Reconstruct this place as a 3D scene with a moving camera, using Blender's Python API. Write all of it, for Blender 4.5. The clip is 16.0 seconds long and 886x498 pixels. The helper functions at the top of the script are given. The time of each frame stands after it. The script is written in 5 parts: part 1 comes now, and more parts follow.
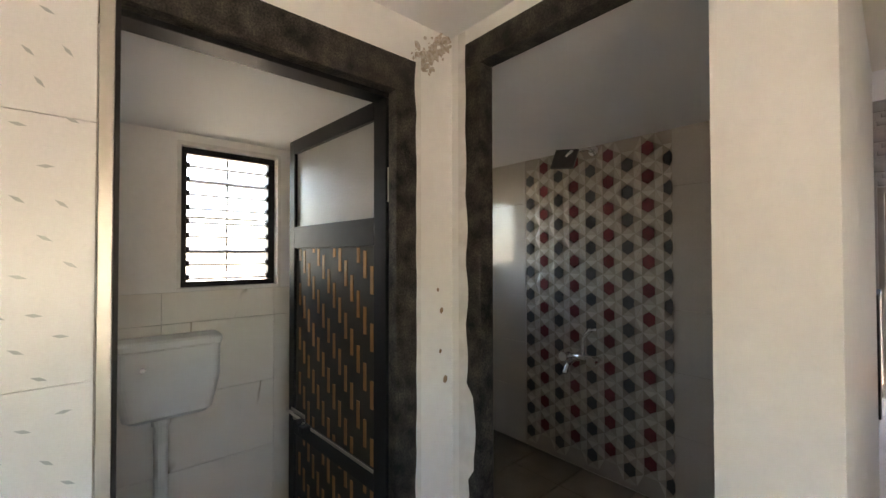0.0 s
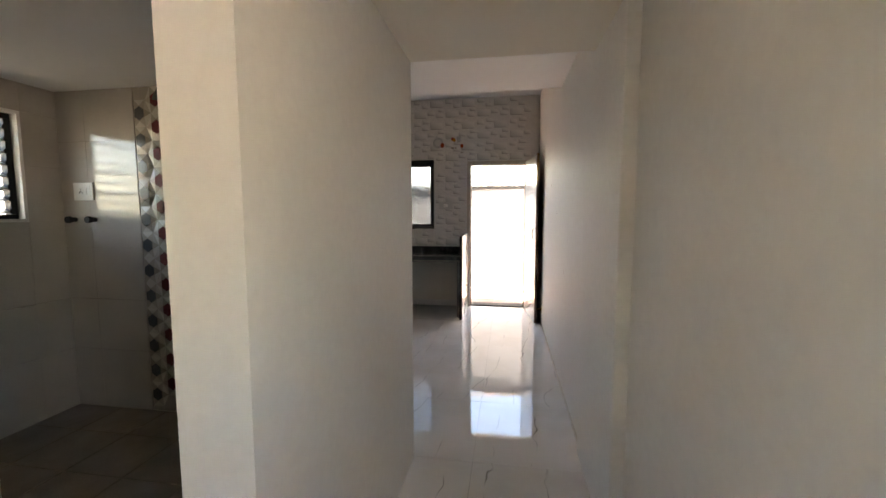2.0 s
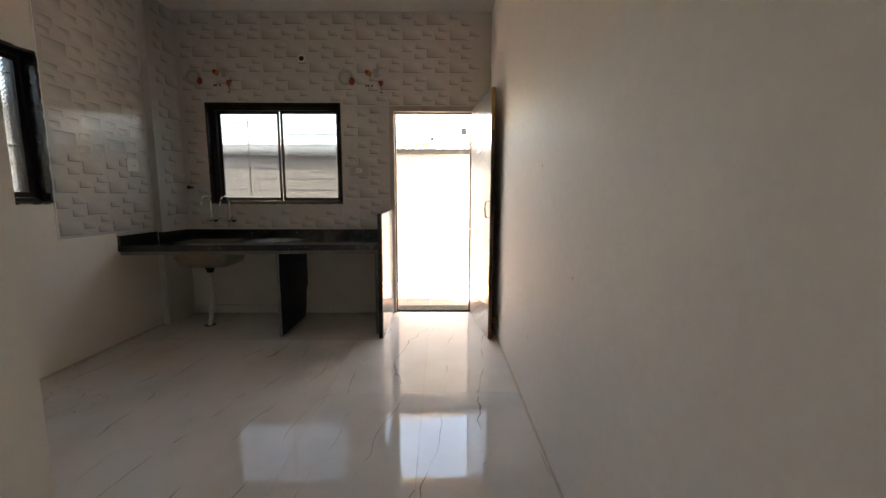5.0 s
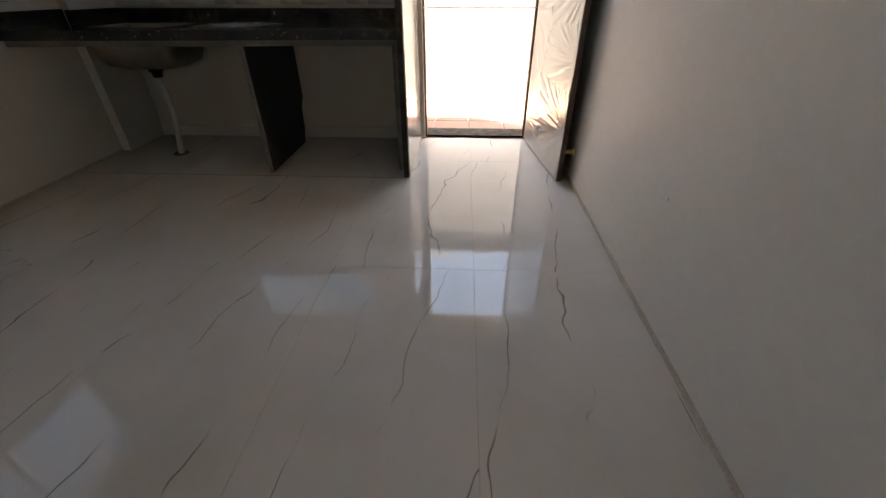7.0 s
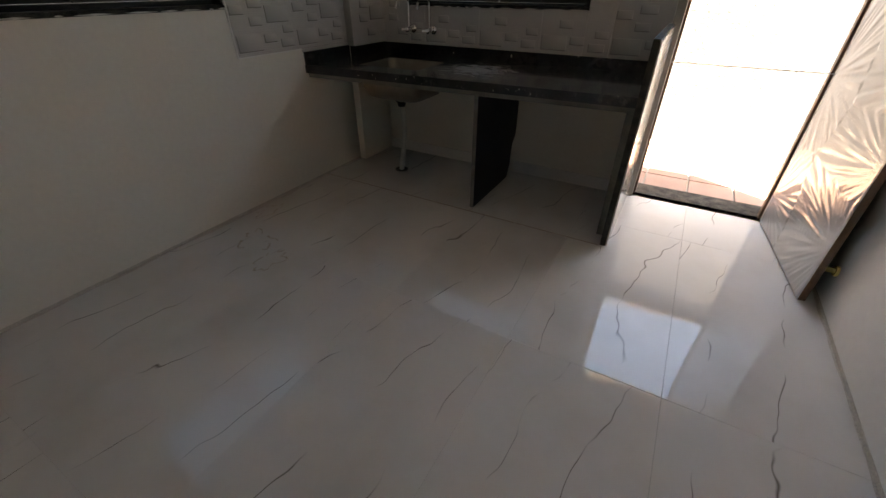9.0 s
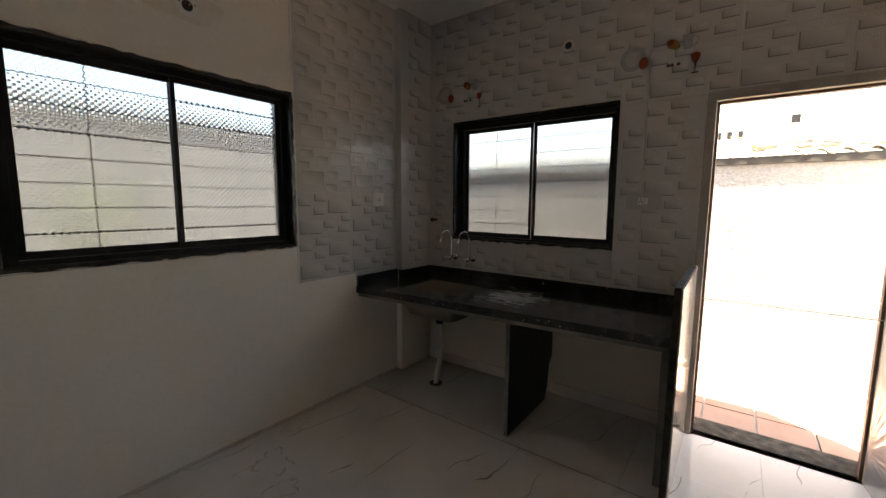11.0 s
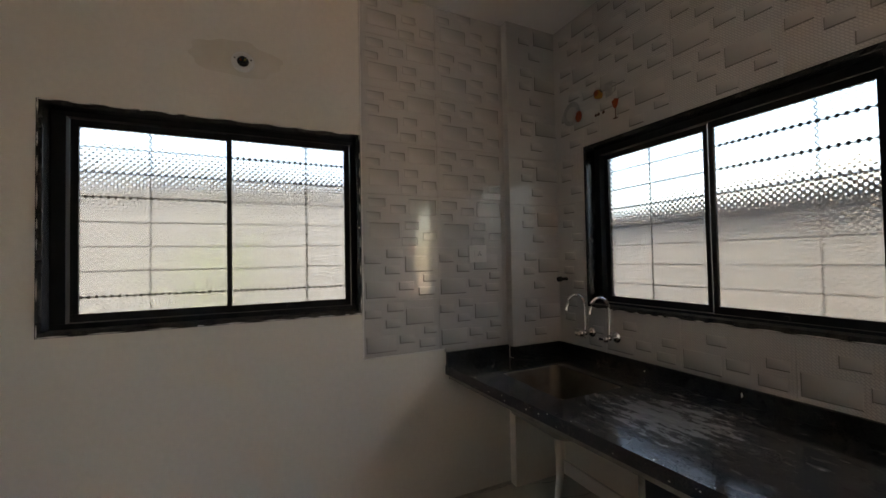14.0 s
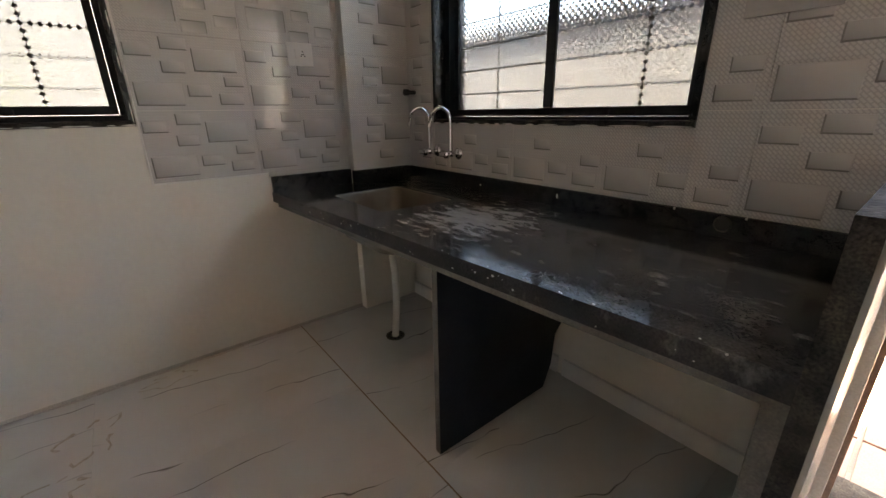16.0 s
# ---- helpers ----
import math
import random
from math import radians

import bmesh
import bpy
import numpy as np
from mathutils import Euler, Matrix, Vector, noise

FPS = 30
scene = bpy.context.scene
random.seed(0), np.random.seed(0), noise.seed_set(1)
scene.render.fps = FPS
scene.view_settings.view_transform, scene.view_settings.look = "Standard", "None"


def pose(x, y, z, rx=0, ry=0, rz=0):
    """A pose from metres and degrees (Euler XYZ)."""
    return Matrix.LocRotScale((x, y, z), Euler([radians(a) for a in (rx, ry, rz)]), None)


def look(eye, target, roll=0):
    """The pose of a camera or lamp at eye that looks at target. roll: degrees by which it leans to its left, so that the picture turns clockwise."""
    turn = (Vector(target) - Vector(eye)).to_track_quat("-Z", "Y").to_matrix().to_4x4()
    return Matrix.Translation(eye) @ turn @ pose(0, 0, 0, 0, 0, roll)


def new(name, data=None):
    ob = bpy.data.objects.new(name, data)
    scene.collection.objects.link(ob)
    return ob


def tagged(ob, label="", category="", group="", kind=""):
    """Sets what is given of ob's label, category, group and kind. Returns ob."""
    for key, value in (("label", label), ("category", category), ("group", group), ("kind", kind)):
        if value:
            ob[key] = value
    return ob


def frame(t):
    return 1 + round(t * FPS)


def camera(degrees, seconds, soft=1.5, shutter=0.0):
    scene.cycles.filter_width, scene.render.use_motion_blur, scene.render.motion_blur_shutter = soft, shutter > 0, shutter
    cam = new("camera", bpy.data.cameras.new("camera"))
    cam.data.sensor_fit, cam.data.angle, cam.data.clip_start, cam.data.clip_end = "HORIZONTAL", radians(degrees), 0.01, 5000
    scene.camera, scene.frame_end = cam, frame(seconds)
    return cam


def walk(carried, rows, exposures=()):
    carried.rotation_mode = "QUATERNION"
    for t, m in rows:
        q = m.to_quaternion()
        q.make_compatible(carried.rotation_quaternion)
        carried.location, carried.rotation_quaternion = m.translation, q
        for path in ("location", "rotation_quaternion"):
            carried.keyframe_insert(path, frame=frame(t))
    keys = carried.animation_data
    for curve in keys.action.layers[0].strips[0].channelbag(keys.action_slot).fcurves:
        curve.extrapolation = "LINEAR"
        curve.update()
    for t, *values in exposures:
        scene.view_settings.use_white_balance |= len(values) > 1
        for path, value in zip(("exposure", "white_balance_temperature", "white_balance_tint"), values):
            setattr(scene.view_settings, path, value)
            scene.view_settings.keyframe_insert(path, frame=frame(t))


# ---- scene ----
cam = camera(96.3, 16.0)
PATH = [
    (0, (-0.985, -5.854, 1.416), (-2.491, -4.539, 1.448), -0.1),
    (0.5, (-0.815, -5.878, 1.4), (-2.171, -4.409, 1.345), -0.2),
    (1, (-0.68, -5.868, 1.388), (-1.684, -4.143, 1.262), -0.1),
    (1.5, (-0.553, -5.833, 1.39), (-1.166, -3.936, 1.224), 0.3),
    (2, (-0.545, -5.687, 1.338), (-0.861, -3.72, 1.163), -0.1),
    (2.5, (-0.572, -5.53, 1.285), (-0.715, -3.546, 1.08), -0.1),
    (3, (-0.622, -5.288, 1.25), (-0.68, -3.302, 1.02), 0.0),
    (5.5, (-0.609, -3.732, 1.156), (-0.544, -1.752, 0.876), 0.1),
    (6, (-0.644, -3.446, 1.044), (-0.52, -1.536, 0.463), 0.2),
    (6.5, (-0.654, -3.236, 1.002), (-0.573, -1.453, 0.1), -0.3),
    (7, (-0.775, -3.072, 0.983), (-0.856, -1.403, -0.116), -0.1),
    (7.5, (-0.884, -2.991, 1.009), (-1.221, -1.433, -0.198), 0.1),
    (8, (-0.938, -2.955, 1.077), (-1.516, -1.501, -0.169), 0.3),
    (8.5, (-0.945, -2.934, 1.142), (-1.664, -1.535, -0.093), 0.3),
    (9, (-0.958, -2.914, 1.259), (-1.782, -1.469, 0.149), 0.1),
    (9.5, (-0.947, -2.926, 1.33), (-1.895, -1.394, 0.463), 0.1),
    (10, (-0.936, -2.952, 1.4), (-1.993, -1.363, 0.8), 0.1),
    (12.5, (-0.89, -2.327, 1.465), (-2.348, -0.958, 1.482), -0.5),
    (13, (-0.935, -2.122, 1.475), (-2.567, -0.965, 1.489), -0.8),
    (13.5, (-1.01, -1.96, 1.452), (-2.755, -0.984, 1.483), -0.9),
    (14, (-1.078, -1.851, 1.434), (-2.885, -0.996, 1.485), -1.1),
    (14.5, (-1.108, -1.702, 1.385), (-2.91, -0.835, 1.418), -1.3),
    (15, (-1.105, -1.558, 1.308), (-2.861, -0.613, 1.187), -1.2),
    (15.5, (-1.11, -1.522, 1.248), (-2.75, -0.443, 0.86), -1.05),
    (16, (-1.075, -1.418, 1.182), (-2.555, -0.241, 0.529), -0.9),
]
EXPOSURES = [(0, 6.05, 8000, 14), (0.5, 6.0, 8100, 13), (1.0, 6.0, 8200, 13), (2.0, 6.0, 8600, 13), (3.0, 5.95, 9000, 13), (5.5, 5.7, 9800, 13), (7.0, 5.4, 9300, 12), (7.5, 5.4, 9100, 12), (10, 5.4, 9200, 12), (12.5, 5.12, 9700, 14), (13.5, 5.45, 9500, 13), (14.0, 5.65, 9400, 13), (14.5, 5.8, 9400, 13), (15, 5.95, 9400, 13), (16, 6.4, 9600, 14)]
walk(cam, [(t, look(eye, target, roll)) for t, eye, target, roll in PATH], EXPOSURES)

# ---- world, sun, exposure ----
world = bpy.data.worlds.new("sky_world")
scene.world = world
world.use_nodes = True
wn = world.node_tree.nodes
wl = world.node_tree.links
sky = wn.new("ShaderNodeTexSky")
sky.sky_type = 'NISHITA'
sky.sun_disc = False
sky.sun_elevation = radians(74)
sky.sun_rotation = radians(119)
bgn = wn["Background"]
bgn.inputs["Strength"].default_value = 0.06
wl.new(sky.outputs[0], bgn.inputs[0])

sun_data = bpy.data.lights.new("sun", 'SUN')
sun_data.energy = 2.6
sun_data.angle = radians(0.6)
sun_data.color = (1.0, 0.98, 0.955)
sun = new("sun", sun_data)
sun.matrix_world = look((0.25, -0.14, 1.0), (0, 0, 0))


# ---- materials ----
def mat(name, color=(0.8, 0.8, 0.8), rough=0.6, metal=0.0, color2=None, scale=6.0, mix=0.5,
        bump=0.0, bump_scale=60.0, coat=0.0, spec=0.5, detail=6.0, fine=0.0, fine_scale=180.0, rough_var=0.0):
    """A surface with variation at two scales, fine relief and gloss."""
    m = bpy.data.materials.new(name)
    m.use_nodes = True
    nt = m.node_tree
    b = nt.nodes["Principled BSDF"]
    b.inputs["Base Color"].default_value = (*color, 1)
    b.inputs["Roughness"].default_value = rough
    b.inputs["Metallic"].default_value = metal
    b.inputs["Coat Weight"].default_value = coat
    b.inputs["Coat Roughness"].default_value = 0.05
    b.inputs["Specular IOR Level"].default_value = spec
    co = nt.nodes.new("ShaderNodeNewGeometry")
    out = None
    if color2 is not None:
        n1 = nt.nodes.new("ShaderNodeTexNoise")
        n1.inputs["Scale"].default_value = scale
        n1.inputs["Detail"].default_value = detail
        nt.links.new(co.outputs["Position"], n1.inputs["Vector"])
        r = nt.nodes.new("ShaderNodeMapRange")
        r.inputs["From Min"].default_value = 0.5 - 0.22 * (1.2 - mix)
        r.inputs["From Max"].default_value = 0.5 + 0.22 * (1.7 - mix)
        nt.links.new(n1.outputs["Fac"], r.inputs["Value"])
        mx = nt.nodes.new("ShaderNodeMix")
        mx.data_type = 'RGBA'
        mx.inputs["A"].default_value = (*color, 1)
        mx.inputs["B"].default_value = (*color2, 1)
        nt.links.new(r.outputs[0], mx.inputs["Factor"])
        out = mx.outputs["Result"]
        if fine > 0:
            n3 = nt.nodes.new("ShaderNodeTexNoise")
            n3.inputs["Scale"].default_value = fine_scale
            n3.inputs["Detail"].default_value = 3
            nt.links.new(co.outputs["Position"], n3.inputs["Vector"])
            r3 = nt.nodes.new("ShaderNodeMapRange")
            r3.inputs["From Min"].default_value = 0.3
            r3.inputs["From Max"].default_value = 0.7
            r3.inputs["To Min"].default_value = 1 - fine
            r3.inputs["To Max"].default_value = 1 + fine
            nt.links.new(n3.outputs["Fac"], r3.inputs["Value"])
            hs = nt.nodes.new("ShaderNodeHueSaturation")
            nt.links.new(out, hs.inputs["Color"])
            nt.links.new(r3.outputs[0], hs.inputs["Value"])
            out = hs.outputs["Color"]
        nt.links.new(out, b.inputs["Base Color"])
        if rough_var > 0:
            rr = nt.nodes.new("ShaderNodeMapRange")
            rr.inputs["From Min"].default_value = 0.35
            rr.inputs["From Max"].default_value = 0.65
            rr.inputs["To Min"].default_value = max(0.02, rough - rough_var)
            rr.inputs["To Max"].default_value = rough + rough_var
            nt.links.new(n1.outputs["Fac"], rr.inputs["Value"])
            nt.links.new(rr.outputs[0], b.inputs["Roughness"])
    if bump > 0:
        n2 = nt.nodes.new("ShaderNodeTexNoise")
        n2.inputs["Scale"].default_value = bump_scale
        n2.inputs["Detail"].default_value = 5
        nt.links.new(co.outputs["Position"], n2.inputs["Vector"])
        bp = nt.nodes.new("ShaderNodeBump")
        bp.inputs["Strength"].default_value = bump
        bp.inputs["Distance"].default_value = 0.01
        nt.links.new(n2.outputs["Fac"], bp.inputs["Height"])
        nt.links.new(bp.outputs[0], b.inputs["Normal"])
    return m


def marble(name, base, vein, stain, rough=0.06, vein_scale=1.6, width=0.012, stretch=(1.0, 0.45, 1.0), turn=28, spec=0.5):
    """Polished vitrified tile: pale ground, broken dark veins, cloudy stains, each tile shifted by its own random number."""
    m = bpy.data.materials.new(name)
    m.use_nodes = True
    nt = m.node_tree
    b = nt.nodes["Principled BSDF"]
    b.inputs["Roughness"].default_value = rough
    b.inputs["Specular IOR Level"].default_value = spec
    geo = nt.nodes.new("ShaderNodeNewGeometry")
    inf = nt.nodes.new("ShaderNodeObjectInfo")
    sh = nt.nodes.new("ShaderNodeVectorMath")
    sh.operation = 'SCALE'
    sh.inputs[0].default_value = (7.3, 3.1, 5.7)
    nt.links.new(inf.outputs["Random"], sh.inputs["Scale"])
    ad = nt.nodes.new("ShaderNodeVectorMath")
    nt.links.new(geo.outputs["Position"], ad.inputs[0])
    nt.links.new(sh.outputs[0], ad.inputs[1])
    mp = nt.nodes.new("ShaderNodeMapping")
    mp.inputs["Rotation"].default_value = (0, 0, radians(turn))
    mp.inputs["Scale"].default_value = stretch
    nt.links.new(ad.outputs[0], mp.inputs["Vector"])
    n1 = nt.nodes.new("ShaderNodeTexWave")
    n1.wave_profile = 'SAW'
    n1.inputs["Scale"].default_value = vein_scale
    n1.inputs["Distortion"].default_value = 7.0
    n1.inputs["Detail"].default_value = 4
    n1.inputs["Detail Scale"].default_value = 1.1
    n1.inputs["Detail Roughness"].default_value = 0.55
    nt.links.new(mp.outputs[0], n1.inputs["Vector"])
    d = nt.nodes.new("ShaderNodeMath")
    d.operation = 'SUBTRACT'
    d.inputs[1].default_value = 0.5
    nt.links.new(n1.outputs["Fac"], d.inputs[0])
    a = nt.nodes.new("ShaderNodeMath")
    a.operation = 'ABSOLUTE'
    nt.links.new(d.outputs[0], a.inputs[0])
    r = nt.nodes.new("ShaderNodeMapRange")
    r.inputs["From Min"].default_value = 0.0
    r.inputs["From Max"].default_value = width
    r.inputs["To Min"].default_value = 1.0
    r.inputs["To Max"].default_value = 0.0
    nt.links.new(a.outputs[0], r.inputs["Value"])
    n2 = nt.nodes.new("ShaderNodeTexNoise")
    n2.inputs["Scale"].default_value = 3.6
    n2.inputs["Detail"].default_value = 2
    nt.links.new(ad.outputs[0], n2.inputs["Vector"])
    r2 = nt.nodes.new("ShaderNodeMapRange")
    r2.inputs["From Min"].default_value = 0.45
    r2.inputs["From Max"].default_value = 0.58
    nt.links.new(n2.outputs["Fac"], r2.inputs["Value"])
    mu = nt.nodes.new("ShaderNodeMath")
    mu.operation = 'MULTIPLY'
    nt.links.new(r.outputs[0], mu.inputs[0])
    nt.links.new(r2.outputs[0], mu.inputs[1])
    n3 = nt.nodes.new("ShaderNodeTexNoise")
    n3.inputs["Scale"].default_value = 2.2
    n3.inputs["Detail"].default_value = 8
    nt.links.new(geo.outputs["Position"], n3.inputs["Vector"])
    r3 = nt.nodes.new("ShaderNodeMapRange")
    r3.inputs["From Min"].default_value = 0.45
    r3.inputs["From Max"].default_value = 0.75
    nt.links.new(n3.outputs["Fac"], r3.inputs["Value"])
    m1 = nt.nodes.new("ShaderNodeMix")
    m1.data_type = 'RGBA'
    m1.inputs["A"].default_value = (*base, 1)
    m1.inputs["B"].default_value = (*stain, 1)
    nt.links.new(r3.outputs[0], m1.inputs["Factor"])
    m2 = nt.nodes.new("ShaderNodeMix")
    m2.data_type = 'RGBA'
    nt.links.new(mu.outputs[0], m2.inputs["Factor"])
    nt.links.new(m1.outputs["Result"], m2.inputs["A"])
    m2.inputs["B"].default_value = (*vein, 1)
    nt.links.new(m2.outputs["Result"], b.inputs["Base Color"])
    rr = nt.nodes.new("ShaderNodeMapRange")
    rr.inputs["From Min"].default_value = 0.4
    rr.inputs["From Max"].default_value = 0.8
    rr.inputs["To Min"].default_value = rough
    rr.inputs["To Max"].default_value = rough + 0.035
    nt.links.new(n3.outputs["Fac"], rr.inputs["Value"])
    nt.links.new(rr.outputs[0], b.inputs["Roughness"])
    return m


PAINT = mat("wall_paint", (0.80, 0.78, 0.74), 0.6, color2=(0.75, 0.73, 0.69), scale=1.3, bump=0.10, bump_scale=14, fine=0.02, fine_scale=30)
PAINT_L = mat("wall_paint_cream", (0.80, 0.76, 0.68), 0.5, color2=(0.75, 0.71, 0.63), scale=1.5, bump=0.12, bump_scale=18, fine=0.02, fine_scale=40)
CEIL = mat("ceiling_paint", (0.82, 0.81, 0.79), 0.75, color2=(0.78, 0.77, 0.75), scale=1.2, bump=0.1, bump_scale=25)
CEIL_BEIGE = mat("loft_paint", (0.74, 0.70, 0.61), 0.75, color2=(0.70, 0.66, 0.57), scale=1.5, bump=0.1, bump_scale=25)
FLOOR = marble("floor_tile", (0.70, 0.675, 0.64), (0.16, 0.14, 0.12), (0.60, 0.57, 0.52), rough=0.012, vein_scale=1.3, width=0.014, stretch=(1.0, 0.55, 1.0), turn=14, spec=0.36)
FLOOR_DARK = mat("grout", (0.52, 0.47, 0.40), 0.9, color2=(0.44, 0.38, 0.31), scale=9)
WCTILE = marble("wc_tile", (0.76, 0.71, 0.63), (0.36, 0.29, 0.21), (0.70, 0.64, 0.55), rough=0.1, vein_scale=1.5, width=0.03, stretch=(1, 1, 0.6))
GRANITE = mat("black_granite", (0.012, 0.012, 0.013), 0.22, color2=(0.022, 0.021, 0.02), scale=30, bump=0.06, bump_scale=200, fine=0.3, fine_scale=260, rough_var=0.05)
GRANITE_ROUGH = mat("dusty_granite", (0.009, 0.008, 0.007), 0.7, spec=0.2, color2=(0.085, 0.074, 0.06), scale=20, mix=0.35, bump=0.35, bump_scale=110, fine=0.6, fine_scale=240, detail=12)
SLATE = mat("blue_black_slate", (0.018, 0.021, 0.028), 0.55, color2=(0.03, 0.033, 0.04), scale=9, bump=0.12, bump_scale=60, fine=0.2, spec=0.3)
STONE_EDGE = mat("raw_stone_edge", (0.22, 0.20, 0.175), 0.8, color2=(0.13, 0.115, 0.10), scale=12, bump=0.3, bump_scale=120, fine=0.2)
ALU_BLACK = mat("black_aluminium", (0.012, 0.012, 0.013), 0.45, color2=(0.018, 0.018, 0.019), scale=20, fine=0.1, spec=0.14)
STEEL = mat("brushed_steel", (0.17, 0.145, 0.115), 0.38, metal=0.9, color2=(0.115, 0.092, 0.066), scale=9, bump=0.04, bump_scale=200)
STEEL_DULL = mat("stained_steel", (0.30, 0.265, 0.22), 0.45, metal=0.7, color2=(0.19, 0.16, 0.12), scale=7, fine=0.15)
CHROME = mat("chrome", (0.8, 0.8, 0.8), 0.07, metal=1.0)
PVC = mat("white_pvc", (0.72, 0.70, 0.66), 0.4, color2=(0.62, 0.59, 0.53), scale=14)
CERAMIC = mat("cistern_plastic", (0.74, 0.73, 0.70), 0.3, color2=(0.69, 0.67, 0.63), scale=5)
SWITCH = mat("switch_plastic", (0.66, 0.64, 0.60), 0.3, color2=(0.70, 0.68, 0.63), scale=30)
DARK = mat("dark_hole", (0.02, 0.018, 0.016), 0.8)
DOORFRAME = mat("frame_laminate", (0.40, 0.36, 0.31), 0.4, color2=(0.31, 0.275, 0.23), scale=5, bump=0.05, bump_scale=60, fine=0.1)
WOODEDGE = mat("door_edge_wood", (0.16, 0.085, 0.05), 0.5, color2=(0.10, 0.052, 0.032), scale=14, bump=0.1, bump_scale=80, fine=0.2)
RAWWOOD = mat("raw_wood", (0.50, 0.30, 0.12), 0.6, color2=(0.40, 0.22, 0.09), scale=25, bump=0.1, bump_scale=120)
YELLOW = mat("yellow_rubber", (0.55, 0.42, 0.12), 0.5, color2=(0.48, 0.36, 0.1), scale=30)
SILVER = mat("aluminium_trim", (0.50, 0.47, 0.42), 0.4, metal=0.7, color2=(0.40, 0.37, 0.32), scale=10)
TERRA = mat("terracotta_tile", (0.29, 0.18, 0.14), 0.7, color2=(0.245, 0.145, 0.11), scale=7, bump=0.2, bump_scale=90, fine=0.12)
CEMENT = mat("cement", (0.32, 0.30, 0.27), 0.9, color2=(0.25, 0.23, 0.20), scale=3, bump=0.3, bump_scale=60, fine=0.15)
ROUGHCAST = mat("roughcast_plaster", (0.235, 0.24, 0.245), 0.9, color2=(0.205, 0.208, 0.21), scale=1.6, bump=0.8, bump_scale=45, fine=0.16, fine_scale=70)
MORTAR = mat("pale_mortar", (0.62, 0.58, 0.51), 0.9, color2=(0.50, 0.455, 0.385), scale=14, bump=0.4, bump_scale=80, fine=0.15)
NEIGHBOUR = mat("neighbour_plaster", (0.225, 0.232, 0.245), 0.9, color2=(0.19, 0.195, 0.205), scale=1.0, bump=0.3, bump_scale=30)
ASBESTOS = mat("corrugated_sheet", (0.30, 0.29, 0.27), 0.85, color2=(0.17, 0.16, 0.145), scale=3, bump=0.2, bump_scale=40)
STRAW = mat("dry_straw", (0.42, 0.34, 0.18), 0.8, color2=(0.30, 0.22, 0.11), scale=20)
HOUSE = mat("far_house_paint", (0.66, 0.62, 0.58), 0.8, color2=(0.58, 0.54, 0.50), scale=0.5)
TANK = mat("tank_plastic", (0.60, 0.60, 0.60), 0.5, color2=(0.52, 0.52, 0.52), scale=2)
GROUND = mat("bare_ground", (0.36, 0.30, 0.24), 0.95, color2=(0.27, 0.23, 0.18), scale=0.5, bump=0.4, bump_scale=12, fine=0.2)
LEAF = mat("foliage", (0.10, 0.13, 0.05), 0.6, color2=(0.06, 0.09, 0.03), scale=6)
HEXRED = mat("maroon_glaze", (0.17, 0.045, 0.045), 0.18, color2=(0.13, 0.035, 0.036), scale=20)
HEXBLUE = mat("slate_glaze", (0.09, 0.088, 0.088), 0.18, color2=(0.07, 0.069, 0.07), scale=20)
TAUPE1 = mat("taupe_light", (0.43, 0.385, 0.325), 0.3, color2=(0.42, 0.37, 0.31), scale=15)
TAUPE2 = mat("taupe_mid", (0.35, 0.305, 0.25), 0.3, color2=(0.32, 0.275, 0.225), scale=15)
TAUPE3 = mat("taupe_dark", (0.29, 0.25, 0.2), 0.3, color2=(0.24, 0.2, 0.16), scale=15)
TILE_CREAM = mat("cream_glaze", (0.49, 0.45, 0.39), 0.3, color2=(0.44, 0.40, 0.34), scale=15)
BATHTILE = mat("bath_wall_tile", (0.47, 0.43, 0.38), 0.14, color2=(0.41, 0.37, 0.32), scale=3, fine=0.03)
BATHFLOOR = mat("bath_floor_tile", (0.24, 0.19, 0.14), 0.3, color2=(0.14, 0.11, 0.08), scale=5, bump=0.15, bump_scale=20, fine=0.15)
LAMINATE = mat("dark_laminate", (0.022, 0.019, 0.016), 0.45, spec=0.2, color2=(0.04, 0.034, 0.028), scale=9, fine=0.15)
ORANGE = mat("orange_inlay", (0.36, 0.16, 0.04), 0.45, color2=(0.22, 0.10, 0.028), scale=18)
TILE_FACE = mat("embossed_tile", (0.66, 0.64, 0.61), 0.12, color2=(0.60, 0.58, 0.55), scale=3)
# grey for the shadow edges of the tile's printed mock relief
TILE_SIDE = mat("embossed_tile_printed_shade", (0.27, 0.26, 0.245), 0.2, color2=(0.21, 0.20, 0.19), scale=9)
TILE_WHITE = mat("white_glazed_tile", (0.74, 0.73, 0.70), 0.32, color2=(0.70, 0.69, 0.66), scale=4, fine=0.02)
CLAD = marble("pale_marble_cladding", (0.42, 0.395, 0.36), (0.30, 0.27, 0.24), (0.50, 0.46, 0.41), rough=0.12, vein_scale=1.4)
MARK = mat("tile_dash_print", (0.42, 0.45, 0.43), 0.2, color2=(0.50, 0.52, 0.50), scale=30)
BROKEN = mat("broken_plaster_core", (0.36, 0.29, 0.22), 0.9, color2=(0.62, 0.57, 0.50), scale=70, bump=0.5, bump_scale=120)
HEADGREY = mat("grey_shower_plastic", (0.09, 0.085, 0.08), 0.5, color2=(0.07, 0.066, 0.062), scale=30)
RUST = mat("rust_stain", (0.25, 0.15, 0.08), 0.8, color2=(0.40, 0.30, 0.2), scale=40, bump=0.4)
PATCH = mat("wall_damp_stain", (0.68, 0.62, 0.52), 0.6, color2=(0.79, 0.75, 0.67), scale=7, mix=0.3)
